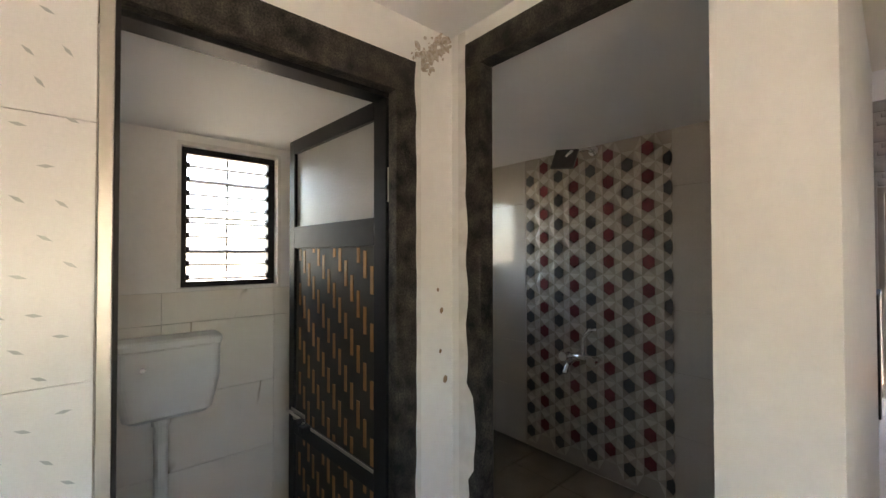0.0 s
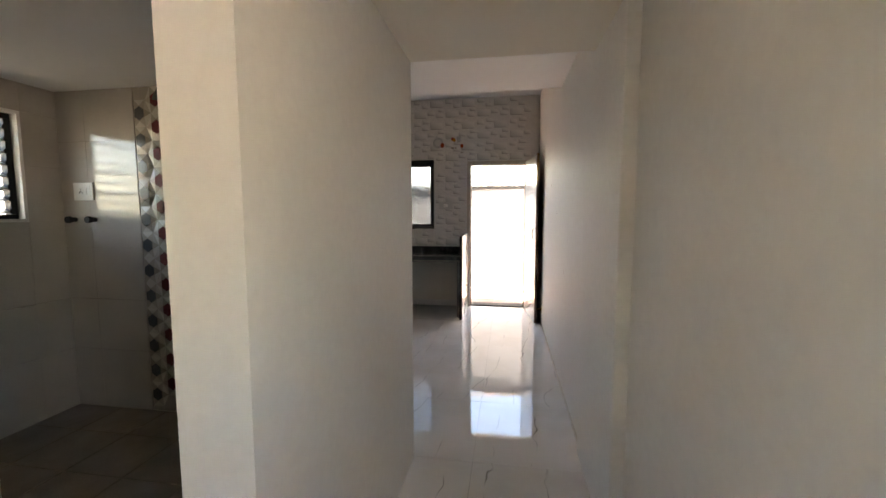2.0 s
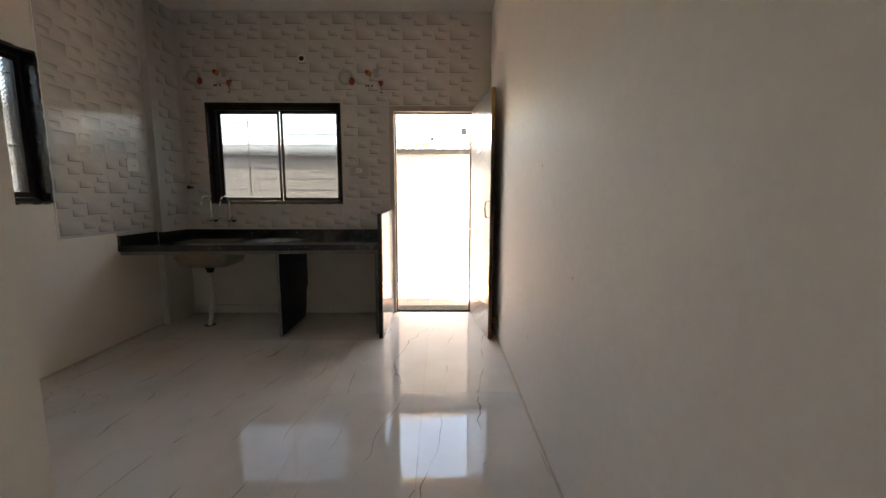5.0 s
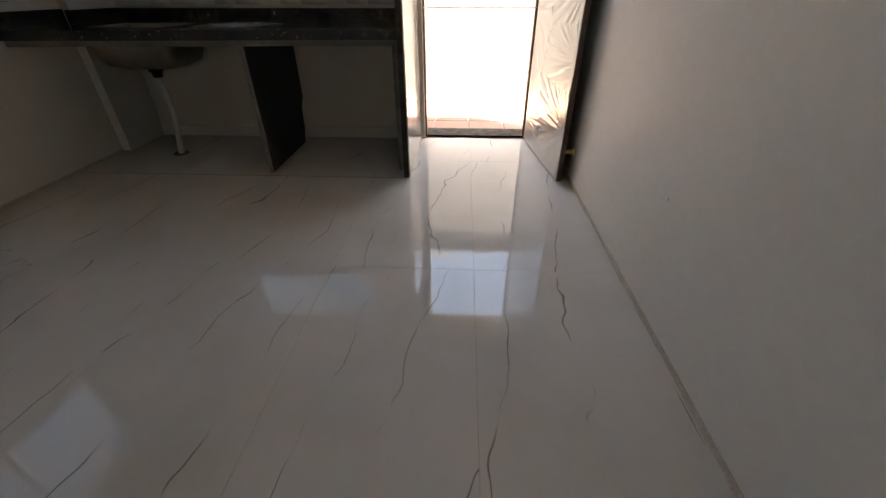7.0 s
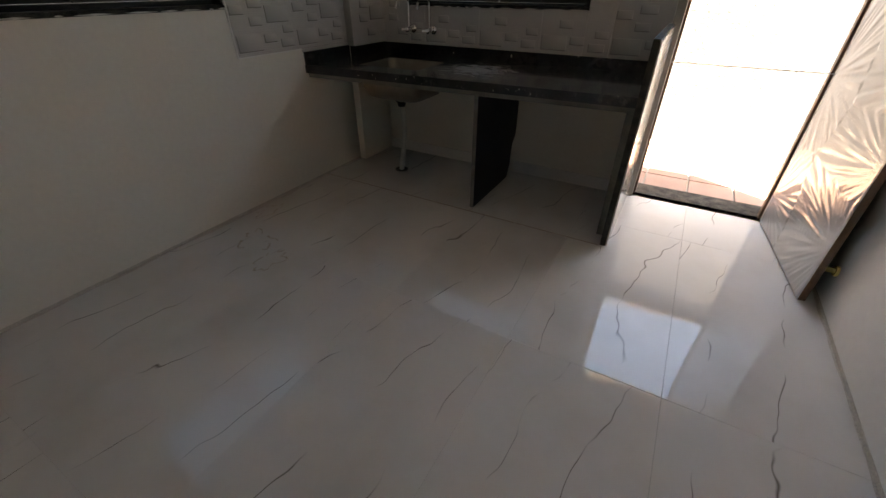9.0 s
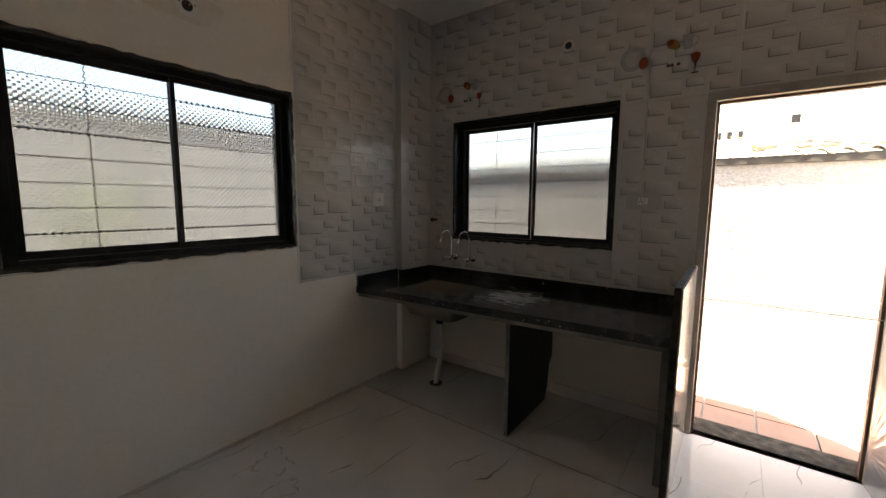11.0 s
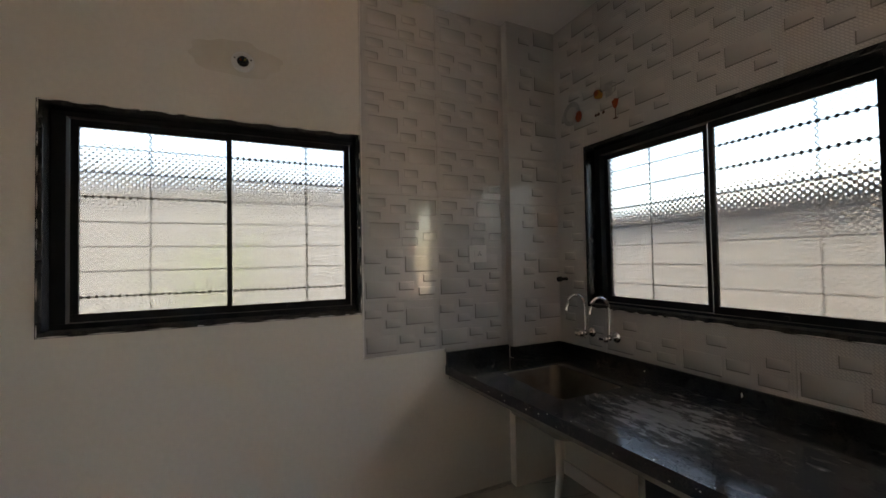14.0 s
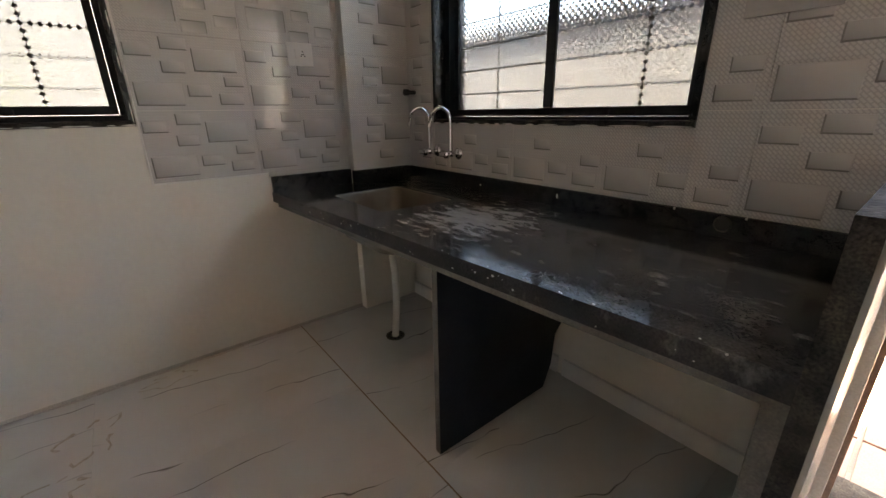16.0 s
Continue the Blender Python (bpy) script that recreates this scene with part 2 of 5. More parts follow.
PLATE = mat("printed_plate_grey", (0.33, 0.325, 0.32), 0.15, color2=(0.42, 0.41, 0.40), scale=40)
PRINT_RED = mat("printed_fruit_red", (0.32, 0.07, 0.03), 0.15, color2=(0.24, 0.05, 0.02), scale=60)
PRINT_ORANGE = mat("printed_fruit_orange", (0.45, 0.22, 0.04), 0.15, color2=(0.35, 0.14, 0.03), scale=60)
PRINT_DARK = mat("printed_outline_brown", (0.10, 0.06, 0.05), 0.15, color2=(0.15, 0.1, 0.08), scale=60)


def weave(m, scale, amount):
    """A faint basket-weave emboss between the raised blocks of a tile."""
    nt = m.node_tree
    b = nt.nodes["Principled BSDF"]
    tc = nt.nodes.new("ShaderNodeTexCoord")
    br = nt.nodes.new("ShaderNodeTexBrick")
    br.inputs["Scale"].default_value = scale
    br.inputs["Color1"].default_value = (1, 1, 1, 1)
    br.inputs["Color2"].default_value = (0.8, 0.8, 0.8, 1)
    br.inputs["Mortar"].default_value = (0.35, 0.35, 0.35, 1)
    br.inputs["Mortar Size"].default_value = 0.08
    br.inputs["Mortar Smooth"].default_value = 0.9
    tm = nt.nodes.new("ShaderNodeMapping")
    tm.inputs["Rotation"].default_value = (0, 0, radians(45))
    nt.links.new(tc.outputs["UV"], tm.inputs["Vector"])
    nt.links.new(tm.outputs[0], br.inputs["Vector"])
    old = b.inputs["Base Color"].links[0].from_socket
    mx = nt.nodes.new("ShaderNodeMix")
    mx.data_type = 'RGBA'
    mx.blend_type = 'MULTIPLY'
    mx.inputs["Factor"].default_value = amount
    nt.links.new(old, mx.inputs["A"])
    nt.links.new(br.outputs["Color"], mx.inputs["B"])
    nt.links.new(mx.outputs["Result"], b.inputs["Base Color"])


weave(TILE_FACE, 30.0, 0.42)


def glass_mat(name, tint, rough, slope=0.0, cell=0.024):
    """Tinted glass; with a slope, pressed into rows of small staggered lenses."""
    m = bpy.data.materials.new(name)
    m.use_nodes = True
    nt = m.node_tree
    b = nt.nodes["Principled BSDF"]
    b.inputs["Base Color"].default_value = (*tint, 1)
    b.inputs["Transmission Weight"].default_value = 1.0
    b.inputs["Roughness"].default_value = rough
    b.inputs["IOR"].default_value = 1.45
    if slope > 0:
        geo = nt.nodes.new("ShaderNodeNewGeometry")
        sp = nt.nodes.new("ShaderNodeSeparateXYZ")
        nt.links.new(geo.outputs["Position"], sp.inputs[0])

        def op(kind, a, c):
            n = nt.nodes.new("ShaderNodeMath")
            n.operation = kind
            for i, v in enumerate((a, c)):
                if isinstance(v, (int, float)):
                    n.inputs[i].default_value = v
                elif v is not None:
                    nt.links.new(v, n.inputs[i])
            return n.outputs[0]
        k = 2 * math.pi / cell
        along = op('ADD', sp.outputs["X"], sp.outputs["Y"])
        u = op('MULTIPLY', along, k)
        v = op('MULTIPLY', sp.outputs["Z"], k)
        lens = op('MULTIPLY', op('COSINE', u, None), op('COSINE', v, None))
        rim = op('MULTIPLY', op('COSINE', op('MULTIPLY', v, 2.0), None), 0.16)
        wide = op('MULTIPLY', op('COSINE', op('MULTIPLY', v, 0.5), None), 0.3)
        bp = nt.nodes.new("ShaderNodeBump")
        bp.inputs["Strength"].default_value = 1.0
        bp.inputs["Distance"].default_value = slope / k
        nt.links.new(op('ADD', op('ADD', lens, rim), wide), bp.inputs["Height"])
        nt.links.new(bp.outputs[0], b.inputs["Normal"])
    return m


FROSTED = glass_mat("patterned_glass", (0.165, 0.182, 0.195), 0.06, 0.25, 0.027)
LOUVRE = glass_mat("louvre_glass", (0.34, 0.36, 0.35), 0.3)
FROST_WHITE = mat("frosted_glass_panel", (0.50, 0.50, 0.48), 0.25, color2=(0.46, 0.46, 0.44), scale=6, bump=0.15, bump_scale=120)


def film_mat():
    """Clear glossy film over a grey-brown laminate."""
    m = mat("film_wrapped_laminate", (0.25, 0.25, 0.25), 0.30, color2=(0.205, 0.205, 0.205), scale=3, fine=0.04, coat=0.9)
    m.node_tree.nodes["Principled BSDF"].inputs["Coat Roughness"].default_value = 0.12
    return m


FILM = film_mat()


def dusty_counter():
    """Black granite with smeared cement dust."""
    m = mat("counter_granite", (0.011, 0.011, 0.0115), 0.25, color2=(0.07, 0.067, 0.062), scale=7, mix=0.05, fine=0.4, fine_scale=200, spec=0.3, detail=10)
    nt = m.node_tree
    b = nt.nodes["Principled BSDF"]
    geo = nt.nodes.new("ShaderNodeNewGeometry")
    old = b.inputs["Base Color"].links[0].from_socket
    mp = nt.nodes.new("ShaderNodeMapping")
    mp.inputs["Scale"].default_value = (5.5, 13.0, 4.0)
    mp.inputs["Rotation"].default_value = (0, 0, radians(-24))
    nt.links.new(geo.outputs["Position"], mp.inputs["Vector"])
    n = nt.nodes.new("ShaderNodeTexNoise")
    n.inputs["Scale"].default_value = 2.4
    n.inputs["Detail"].default_value = 9
    n.inputs["Roughness"].default_value = 0.68
    nt.links.new(mp.outputs[0], n.inputs["Vector"])
    # dust gathers in one smeared patch beside the sink
    d = nt.nodes.new("ShaderNodeVectorMath")
    d.operation = 'DISTANCE'
    d.inputs[1].default_value = (-2.14, -0.42, 0.86)
    nt.links.new(geo.outputs["Position"], d.inputs[0])
    rd = nt.nodes.new("ShaderNodeMapRange")
    rd.inputs["From Min"].default_value = 0.06
    rd.inputs["From Max"].default_value = 0.36
    rd.inputs["To Min"].default_value = 0.32
    rd.inputs["To Max"].default_value = 0.0
    nt.links.new(d.outputs["Value"], rd.inputs["Value"])
    su = nt.nodes.new("ShaderNodeMath")
    nt.links.new(n.outputs["Fac"], su.inputs[0])
    nt.links.new(rd.outputs[0], su.inputs[1])
    r = nt.nodes.new("ShaderNodeMapRange")
    r.inputs["From Min"].default_value = 0.58
    r.inputs["From Max"].default_value = 0.92
    r.inputs["To Max"].default_value = 0.9
    nt.links.new(su.outputs[0], r.inputs["Value"])
    mx = nt.nodes.new("ShaderNodeMix")
    mx.data_type = 'RGBA'
    nt.links.new(r.outputs[0], mx.inputs["Factor"])
    nt.links.new(old, mx.inputs["A"])
    mx.inputs["B"].default_value = (0.40, 0.385, 0.36, 1)
    nt.links.new(mx.outputs["Result"], b.inputs["Base Color"])
    rr = nt.nodes.new("ShaderNodeMapRange")
    rr.inputs["To Min"].default_value = 0.11
    rr.inputs["To Max"].default_value = 0.6
    nt.links.new(r.outputs[0], rr.inputs["Value"])
    nt.links.new(rr.outputs[0], b.inputs["Roughness"])
    return m


COUNTER = dusty_counter()


# ---- mesh helpers ----
def add_box(bm, x0, x1, y0, y1, z0, z1, mi=0, bevel=0.0):
    vs = [bm.verts.new((x, y, z)) for x in (x0, x1) for y in (y0, y1) for z in (z0, z1)]
    idx = ((0, 1, 3, 2), (4, 6, 7, 5), (0, 4, 5, 1), (2, 3, 7, 6), (0, 2, 6, 4), (1, 5, 7, 3))
    fs = []
    for q in idx:
        f = bm.faces.new([vs[i] for i in q])
        f.material_index = mi
        fs.append(f)
    if bevel > 0:
        es = list({e for f in fs for e in f.edges})
        r = bmesh.ops.bevel(bm, geom=es, offset=bevel, segments=2, affect='EDGES', profile=0.6)
        for f in r["faces"]:
            f.material_index = mi
    return fs


def box(x0, x1, y0, y1, z0, z1, bevel=0.0):
    bm = bmesh.new()
    add_box(bm, x0, x1, y0, y1, z0, z1, 0, bevel)
    return bm


def part(name, bm, material, parent=None, label="", smooth=False):
    """Links a bmesh as one mesh object, under a thing or a part if one is given."""
    me = bpy.data.meshes.new(name)
    bmesh.ops.recalc_face_normals(bm, faces=bm.faces)
    bm.to_mesh(me)
    bm.free()
    for m in material if isinstance(material, (list, tuple)) else [material]:
        me.materials.append(m)
    if smooth:
        for p in me.polygons:
            p.use_smooth = True
    ob = new(name, me)
    if parent is not None:
        ob.parent = parent
        ob.matrix_parent_inverse = parent.matrix_basis.inverted()
    if label:
        tagged(ob, label)
    return ob


def empty(name, at, label, category, group=""):
    ob = new(name)
    ob.matrix_basis = Matrix.Translation(at)
    ob.empty_display_size = 0.05
    return tagged(ob, label, category, group)


def struct(ob, label, category):
    return tagged(ob, label, category, kind="structure")


def add_tube(bm, pts, r, seg=12, caps=True, radii=None):
    """A round tube along points."""
    pts = [Vector(p) for p in pts]
    rings = []
    up = Vector((0.13, 0.31, 0.94)).normalized()
    for i, p in enumerate(pts):
        d = (pts[min(i + 1, len(pts) - 1)] - pts[max(i - 1, 0)]).normalized()
        a = d.cross(up)
        if a.length < 0.05:
            a = d.cross(Vector((1, 0, 0)))
        a.normalize()
        b = d.cross(a).normalized()
        rr = radii[i] if radii else r
        rings.append([bm.verts.new(p + rr * (math.cos(t) * a + math.sin(t) * b)) for t in [2 * math.pi * k / seg for k in range(seg)]])
    for i in range(len(rings) - 1):
        for k in range(seg):
            bm.faces.new((rings[i][k], rings[i][(k + 1) % seg], rings[i + 1][(k + 1) % seg], rings[i + 1][k]))
    if caps:
        bm.faces.new(rings[0])
        bm.faces.new(rings[-1])


def tube(pts, r, seg=12, radii=None):
    bm = bmesh.new()
    add_tube(bm, pts, r, seg, True, radii)
    return bm


def rects_minus(r, holes):
    """Splits the rectangle (a0, a1, b0, b1) round the holes into rectangles."""
    out = [r]
    for h in holes:
        nxt = []
        for (a0, a1, b0, b1) in out:
            c0, c1, d0, d1 = max(a0, h[0]), min(a1, h[1]), max(b0, h[2]), min(b1, h[3])
            if c0 >= c1 or d0 >= d1:
                nxt.append((a0, a1, b0, b1))
                continue
            if a0 < c0:
                nxt.append((a0, c0, b0, b1))
            if c1 < a1:
                nxt.append((c1, a1, b0, b1))
            if b0 < d0:
                nxt.append((c0, c1, b0, d0))
            if d1 < b1:
                nxt.append((c0, c1, d1, b1))
        out = nxt
    return [q for q in out if q[1] - q[0] > 1e-4 and q[3] - q[2] > 1e-4]


def wall_y(name, x0, x1, y0, y1, z0, z1, material, label, holes=()):
    bm = bmesh.new()
    for a0, a1, b0, b1 in rects_minus((x0, x1, z0, z1), holes):
        add_box(bm, a0, a1, y0, y1, b0, b1)
    return struct(part(name, bm, material), label, "wall")


def wall_x(name, x0, x1, y0, y1, z0, z1, material, label, holes=()):
    bm = bmesh.new()
    for a0, a1, b0, b1 in rects_minus((y0, y1, z0, z1), holes):
        add_box(bm, x0, x1, a0, a1, b0, b1)
    return struct(part(name, bm, material), label, "wall")


# ---- plan ----
XL, XR = -3.225, -0.115          # kitchen left and right walls
CX = -1.04                        # left side of the passage
YK = -3.64                        # kitchen's front wall
ZC = 2.95                         # kitchen ceiling
ZLOFT = 2.11                      # ceiling of the passage
YW2 = -5.0                        # bathroom front wall
XW1 = -1.92                       # toilet front wall
YBACK = -7.7
BW = (-2.907, -1.587, 1.123, 2.11)      # back window: x, z
LW = (-2.65, -1.33, 1.145, 2.12)        # left window: y, z
DR = (-1.11, -0.245, 0.0, 2.08)         # back door opening: x, z
BATH_Z = 0.2
WCWIN = (-5.60, -5.17, 1.262, 1.91)
BATHWIN = (-4.40, -3.93, 1.30, 1.88)
BATHDOOR = (-1.85, -1.21, 0.0, 2.03)
WCDOOR = (-5.90, -5.15, 0.0, 1.975)

# ---- structure ----
wall_back = wall_y("wall_back", XL - 0.23, 0.12, 0.006, 0.23, -0.05, 3.0, PAINT_L, "cream painted back wall with a window and a door opening", [BW, DR])
wall_left = wall_x("wall_left", XL - 0.23, XL, YK - 0.1, 0.006, -0.05, 3.0, PAINT_L, "cream painted side wall with a wide sliding window", [LW])
wall_right = wall_x("wall_right", XR, 0.12, -3.44, 0.006, -0.05, 3.0, PAINT, "off-white painted long plain wall beside the open door")
bm = bmesh.new()
prof = [(0.12, -4.14), (-0.134, -4.14), (-0.138, -4.136), (-0.138, -3.445), (-0.134, -3.44), (0.12, -3.44)]
lo = [bm.verts.new((x, y, -0.05)) for x, y in prof]
hi = [bm.verts.new((x, y, 3.0)) for x, y in prof]
for k in range(len(prof)):
    n = (k + 1) % len(prof)
    bm.faces.new((lo[k], lo[n], hi[n], hi[k]))
struct(part("wall_right_pilaster", bm, PAINT), "off-white plastered pilaster standing out from the long wall", "pilaster")
# the opening lies out of view, added to bring daylight into the passage
wall_x("wall_right_passage", -0.085, 0.12, YBACK, -4.14, -0.05, 3.0, PAINT, "off-white painted wall of the passage with an unseen opening added for light", [(-6.25, -5.75, 1.1, 1.6)])
wall_y("wall_kitchen_front", XL, CX, YK - 0.10, YK, -0.05, 3.0, PAINT, "off-white wall between kitchen and bathroom")
wall_x("wall_passage_left", CX - 0.16, CX, YW2, YK - 0.10, -0.05, 3.0, PAINT, "off-white painted wall between passage and bathroom")
wall_y("wall_bath_front", XW1 - 0.1, CX - 0.16, YW2, YW2 + 0.1, -0.05, 3.0, PAINT, "white painted wall with the bathroom doorway", [BATHDOOR])
wall_x("wall_toilet_front", XW1 - 0.1, XW1, YBACK, YW2, -0.05, 3.0, PAINT, "white painted wall with the toilet doorway", [WCDOOR])
wall_y("wall_toilet_bath", -3.2, XW1 - 0.1, YW2, YW2 + 0.1, -0.05, 3.0, PAINT, "partition wall between toilet and bathroom")
wall_x("wall_toilet_outer", -3.2, -3.0, -6.2, YW2, -0.05, 3.0, PAINT, "off-white outer wall of the toilet with a louvred window", [WCWIN])
wall_y("wall_toilet_side", -3.2, XW1 - 0.1, -6.2, -6.1, -0.05, 3.0, PAINT, "off-white side wall of the toilet")
wall_x("wall_bath_outer", -3.2, -3.09, YW2 + 0.1, YK - 0.10, -0.05, 3.0, BATHTILE, "tiled outer wall of the bathroom", [BATHWIN])
# unseen wall; its opening is added to light bathroom and passage from behind
wall_y("wall_living_end", XW1 - 0.1, 0.12, YBACK - 0.2, YBACK, -0.05, 3.0, PAINT, "unseen off-white end wall with a small opening added to let light in", [(-1.1, -0.78, 1.1, 1.5)])

struct(part("floor_slab", box(-3.2, 0.12, YBACK, 0.23, -0.12, -0.012), FLOOR_DARK), "grey cement bed under the floor tiles", "floor")
struct(part("ceiling", box(XL - 0.23, 0.12, YK - 0.1, 0.23, ZC, ZC + 0.15), CEIL), "white painted flat kitchen ceiling", "ceiling")
struct(part("ceiling_loft", box(CX - 0.001, 0.0, -6.4, YK, ZLOFT, ZLOFT + 0.1), CEIL_BEIGE), "low beige painted loft slab over the passage", "ceiling")
struct(part("ceiling_loft_alcove", box(XW1, CX - 0.001, -6.4, YW2, ZLOFT + 0.002, ZLOFT + 0.1), CEIL), "low white painted slab before the toilet", "ceiling")
struct(part("ceiling_kitchen_loft", box(-1.6, XR, YK, -2.25, 2.36, 2.46), CEIL), "white painted loft slab at the kitchen entrance", "ceiling")
struct(part("ceiling_toilet", box(-3.0, XW1 - 0.1, -6.1, YW2, 1.945, 2.05), CEIL), "low white painted toilet ceiling", "ceiling")
struct(part("ceiling_bath", box(-3.09, CX - 0.16, YW2 + 0.1, YK - 0.1, 2.03, 2.13), CEIL), "low white painted bathroom ceiling", "ceiling")
# never in view; added to block the sky above the front rooms
struct(part("ceiling_living", box(-3.2, 0.12, YBACK - 0.2, YK - 0.1, 3.0, 3.12), CEIL), "unseen white roof slab keeping daylight out of the front rooms", "ceiling")

# bathroom and toilet floors stand a step higher
struct(part("bath_floor", box(-3.09, CX - 0.16, YW2 + 0.03, YK - 0.1, -0.01, BATH_Z - 0.006), FLOOR_DARK), "raised bathroom floor bed", "floor")
struct(part("toilet_floor", box(-3.0, XW1 - 0.03, -6.1, YW2, -0.01, 0.2), BATHFLOOR), "brown tiled raised toilet floor", "floor")

# corner column and upper beam
col = struct(part("column_corner", box(XL, -3.165, -0.385, 0.006, 0.0, ZC, 0.004), PAINT_L), "cream plastered corner column", "column")

# skirting
bm = box(-3.165, -1.995, -0.012, 0.006, 0.0, 0.085, 0.003)
struct(part("baseboard", bm, PAINT), "white skirting under the counter", "skirting")
struct(part("baseboard_counter", box(-1.965, -1.149, -0.012, 0.006, 0.0, 0.085, 0.003), PAINT), "white skirting under the counter", "skirting")
struct(part("mortar_line_left", box(XL, XL + 0.003, YK, -0.386, 0.0, 0.016), MORTAR), "rough grey mortar line at the wall foot", "skirting")
struct(part("mortar_line_right", box(XR - 0.003, XR, -3.44, -0.02, 0.0, 0.018), MORTAR), "rough grey mortar line at the wall foot", "skirting")


# ---- embossed kitchen wall tiles ----
BLOCKS = [(.015, .025, .165, .085), (.245, .165, .165, .085), (.010, .215, .085, .042), (.125, .155, .08, .04),
          (.205, .062, .085, .042), (.325, .028, .095, .042), (.135, .245, .09, .042), (.355, .105, .075, .036)]
TW, TH = 0.45, 0.30


def tile_mesh(a0, a1, b0, b1, u0, v0, flip, place, holes):
    """One tile from a0..a1 along the wall and b0..b1 in height, cut round openings; place(a, b, d) gives the point d off the wall."""
    bm = bmesh.new()
    uv = bm.loops.layers.uv.new("UVMap")
    g = 0.0007

    def quad(pts, mi, uvs=None):
        f = bm.faces.new([bm.verts.new(place(*p)) for p in pts])
        f.material_index = mi
        for lp, p in zip(f.loops, uvs or pts):
            lp[uv].uv = (p[0], p[1])
    for r in rects_minus((a0, a1, b0, b1), holes):
        p0, p1, q0, q1 = r[0] + g, r[1] - g, r[2] + g, r[3] - g
        quad([(p0, q0, .008), (p1, q0, .008), (p1, q1, .008), (p0, q1, .008)], 0)
        for s in (((p0, q0), (p0, q1)), ((p0, q1), (p1, q1)), ((p1, q1), (p1, q0)), ((p1, q0), (p0, q0))):
            quad([(*s[0], 0.0), (*s[1], 0.0), (*s[1], .008), (*s[0], .008)], 0)
    for (x, y, w, h) in BLOCKS:
        if flip:
            x, y = TW - x - w, TH - y - h
        c0, c1, d0, d1 = u0 + x, u0 + x + w, v0 + y, v0 + y + h
        if c0 < a0 or c1 > a1 or d0 < b0 or d1 > b1:
            continue
        if any(c0 < hh[1] and c1 > hh[0] and d0 < hh[3] and d1 > hh[2] for hh in holes):
            continue
        t, e = .0103, .0098
        s = .0075
        if flip:
            A, B, C, D = (c0, d0, e), (c1, d0, t), (c1, d1, t + .0006), (c0, d1, t)
        else:
            A, B, C, D = (c0, d0, t + .0006), (c1, d0, t), (c1, d1, e), (c0, d1, t)
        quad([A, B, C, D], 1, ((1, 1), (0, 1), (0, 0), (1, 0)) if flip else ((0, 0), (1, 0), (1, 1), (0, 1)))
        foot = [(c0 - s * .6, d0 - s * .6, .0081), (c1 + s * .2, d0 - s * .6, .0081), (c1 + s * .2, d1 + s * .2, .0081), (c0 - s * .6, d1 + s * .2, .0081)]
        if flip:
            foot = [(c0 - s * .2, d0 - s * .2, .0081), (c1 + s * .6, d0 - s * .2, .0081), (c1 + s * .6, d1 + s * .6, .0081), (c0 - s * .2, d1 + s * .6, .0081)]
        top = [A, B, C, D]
        # two sides per block carry the print's shade as a darker colour
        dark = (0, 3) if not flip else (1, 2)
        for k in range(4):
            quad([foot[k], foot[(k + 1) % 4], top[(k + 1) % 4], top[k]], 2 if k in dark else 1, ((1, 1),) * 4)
    return bm


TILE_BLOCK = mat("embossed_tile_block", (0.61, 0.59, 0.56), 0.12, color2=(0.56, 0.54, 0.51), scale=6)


def print_shading(m, dark):
    """The printed mock-relief shading of a block, put into its colour: grey corner to plain white."""
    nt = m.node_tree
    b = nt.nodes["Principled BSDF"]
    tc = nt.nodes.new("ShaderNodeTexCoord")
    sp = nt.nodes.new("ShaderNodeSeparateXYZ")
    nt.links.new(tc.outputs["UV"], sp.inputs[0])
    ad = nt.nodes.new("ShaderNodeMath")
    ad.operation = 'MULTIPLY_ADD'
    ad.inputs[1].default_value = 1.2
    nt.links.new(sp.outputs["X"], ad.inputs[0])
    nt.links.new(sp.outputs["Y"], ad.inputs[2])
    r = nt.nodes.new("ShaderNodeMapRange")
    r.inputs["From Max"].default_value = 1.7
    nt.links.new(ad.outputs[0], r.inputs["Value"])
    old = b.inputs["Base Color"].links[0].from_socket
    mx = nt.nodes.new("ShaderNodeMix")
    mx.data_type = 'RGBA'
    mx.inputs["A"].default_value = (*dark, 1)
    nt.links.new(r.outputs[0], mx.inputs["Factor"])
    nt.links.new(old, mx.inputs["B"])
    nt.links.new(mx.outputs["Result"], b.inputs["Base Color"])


print_shading(TILE_BLOCK, (0.36, 0.35, 0.335))
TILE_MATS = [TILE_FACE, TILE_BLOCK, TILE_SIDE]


def tile_wall(parent, alo, ahi, blo, bhi, aorg, borg, place, holes, flips):
    i0, i1 = math.floor((alo - aorg) / TW), math.ceil((ahi - aorg) / TW)
    j0, j1 = math.floor((blo - borg) / TH), math.ceil((bhi - borg) / TH)
    for i in range(i0, i1):
        for j in range(j0, j1):
            u0, v0 = aorg + i * TW, borg + j * TH
            a0, a1, b0, b1 = max(u0, alo), min(u0 + TW, ahi), max(v0, blo), min(v0 + TH, bhi)
            if a1 - a0 < .004 or b1 - b0 < .004 or not rects_minus((a0, a1, b0, b1), holes):
                continue
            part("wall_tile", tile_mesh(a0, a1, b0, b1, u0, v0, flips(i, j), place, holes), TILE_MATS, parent)


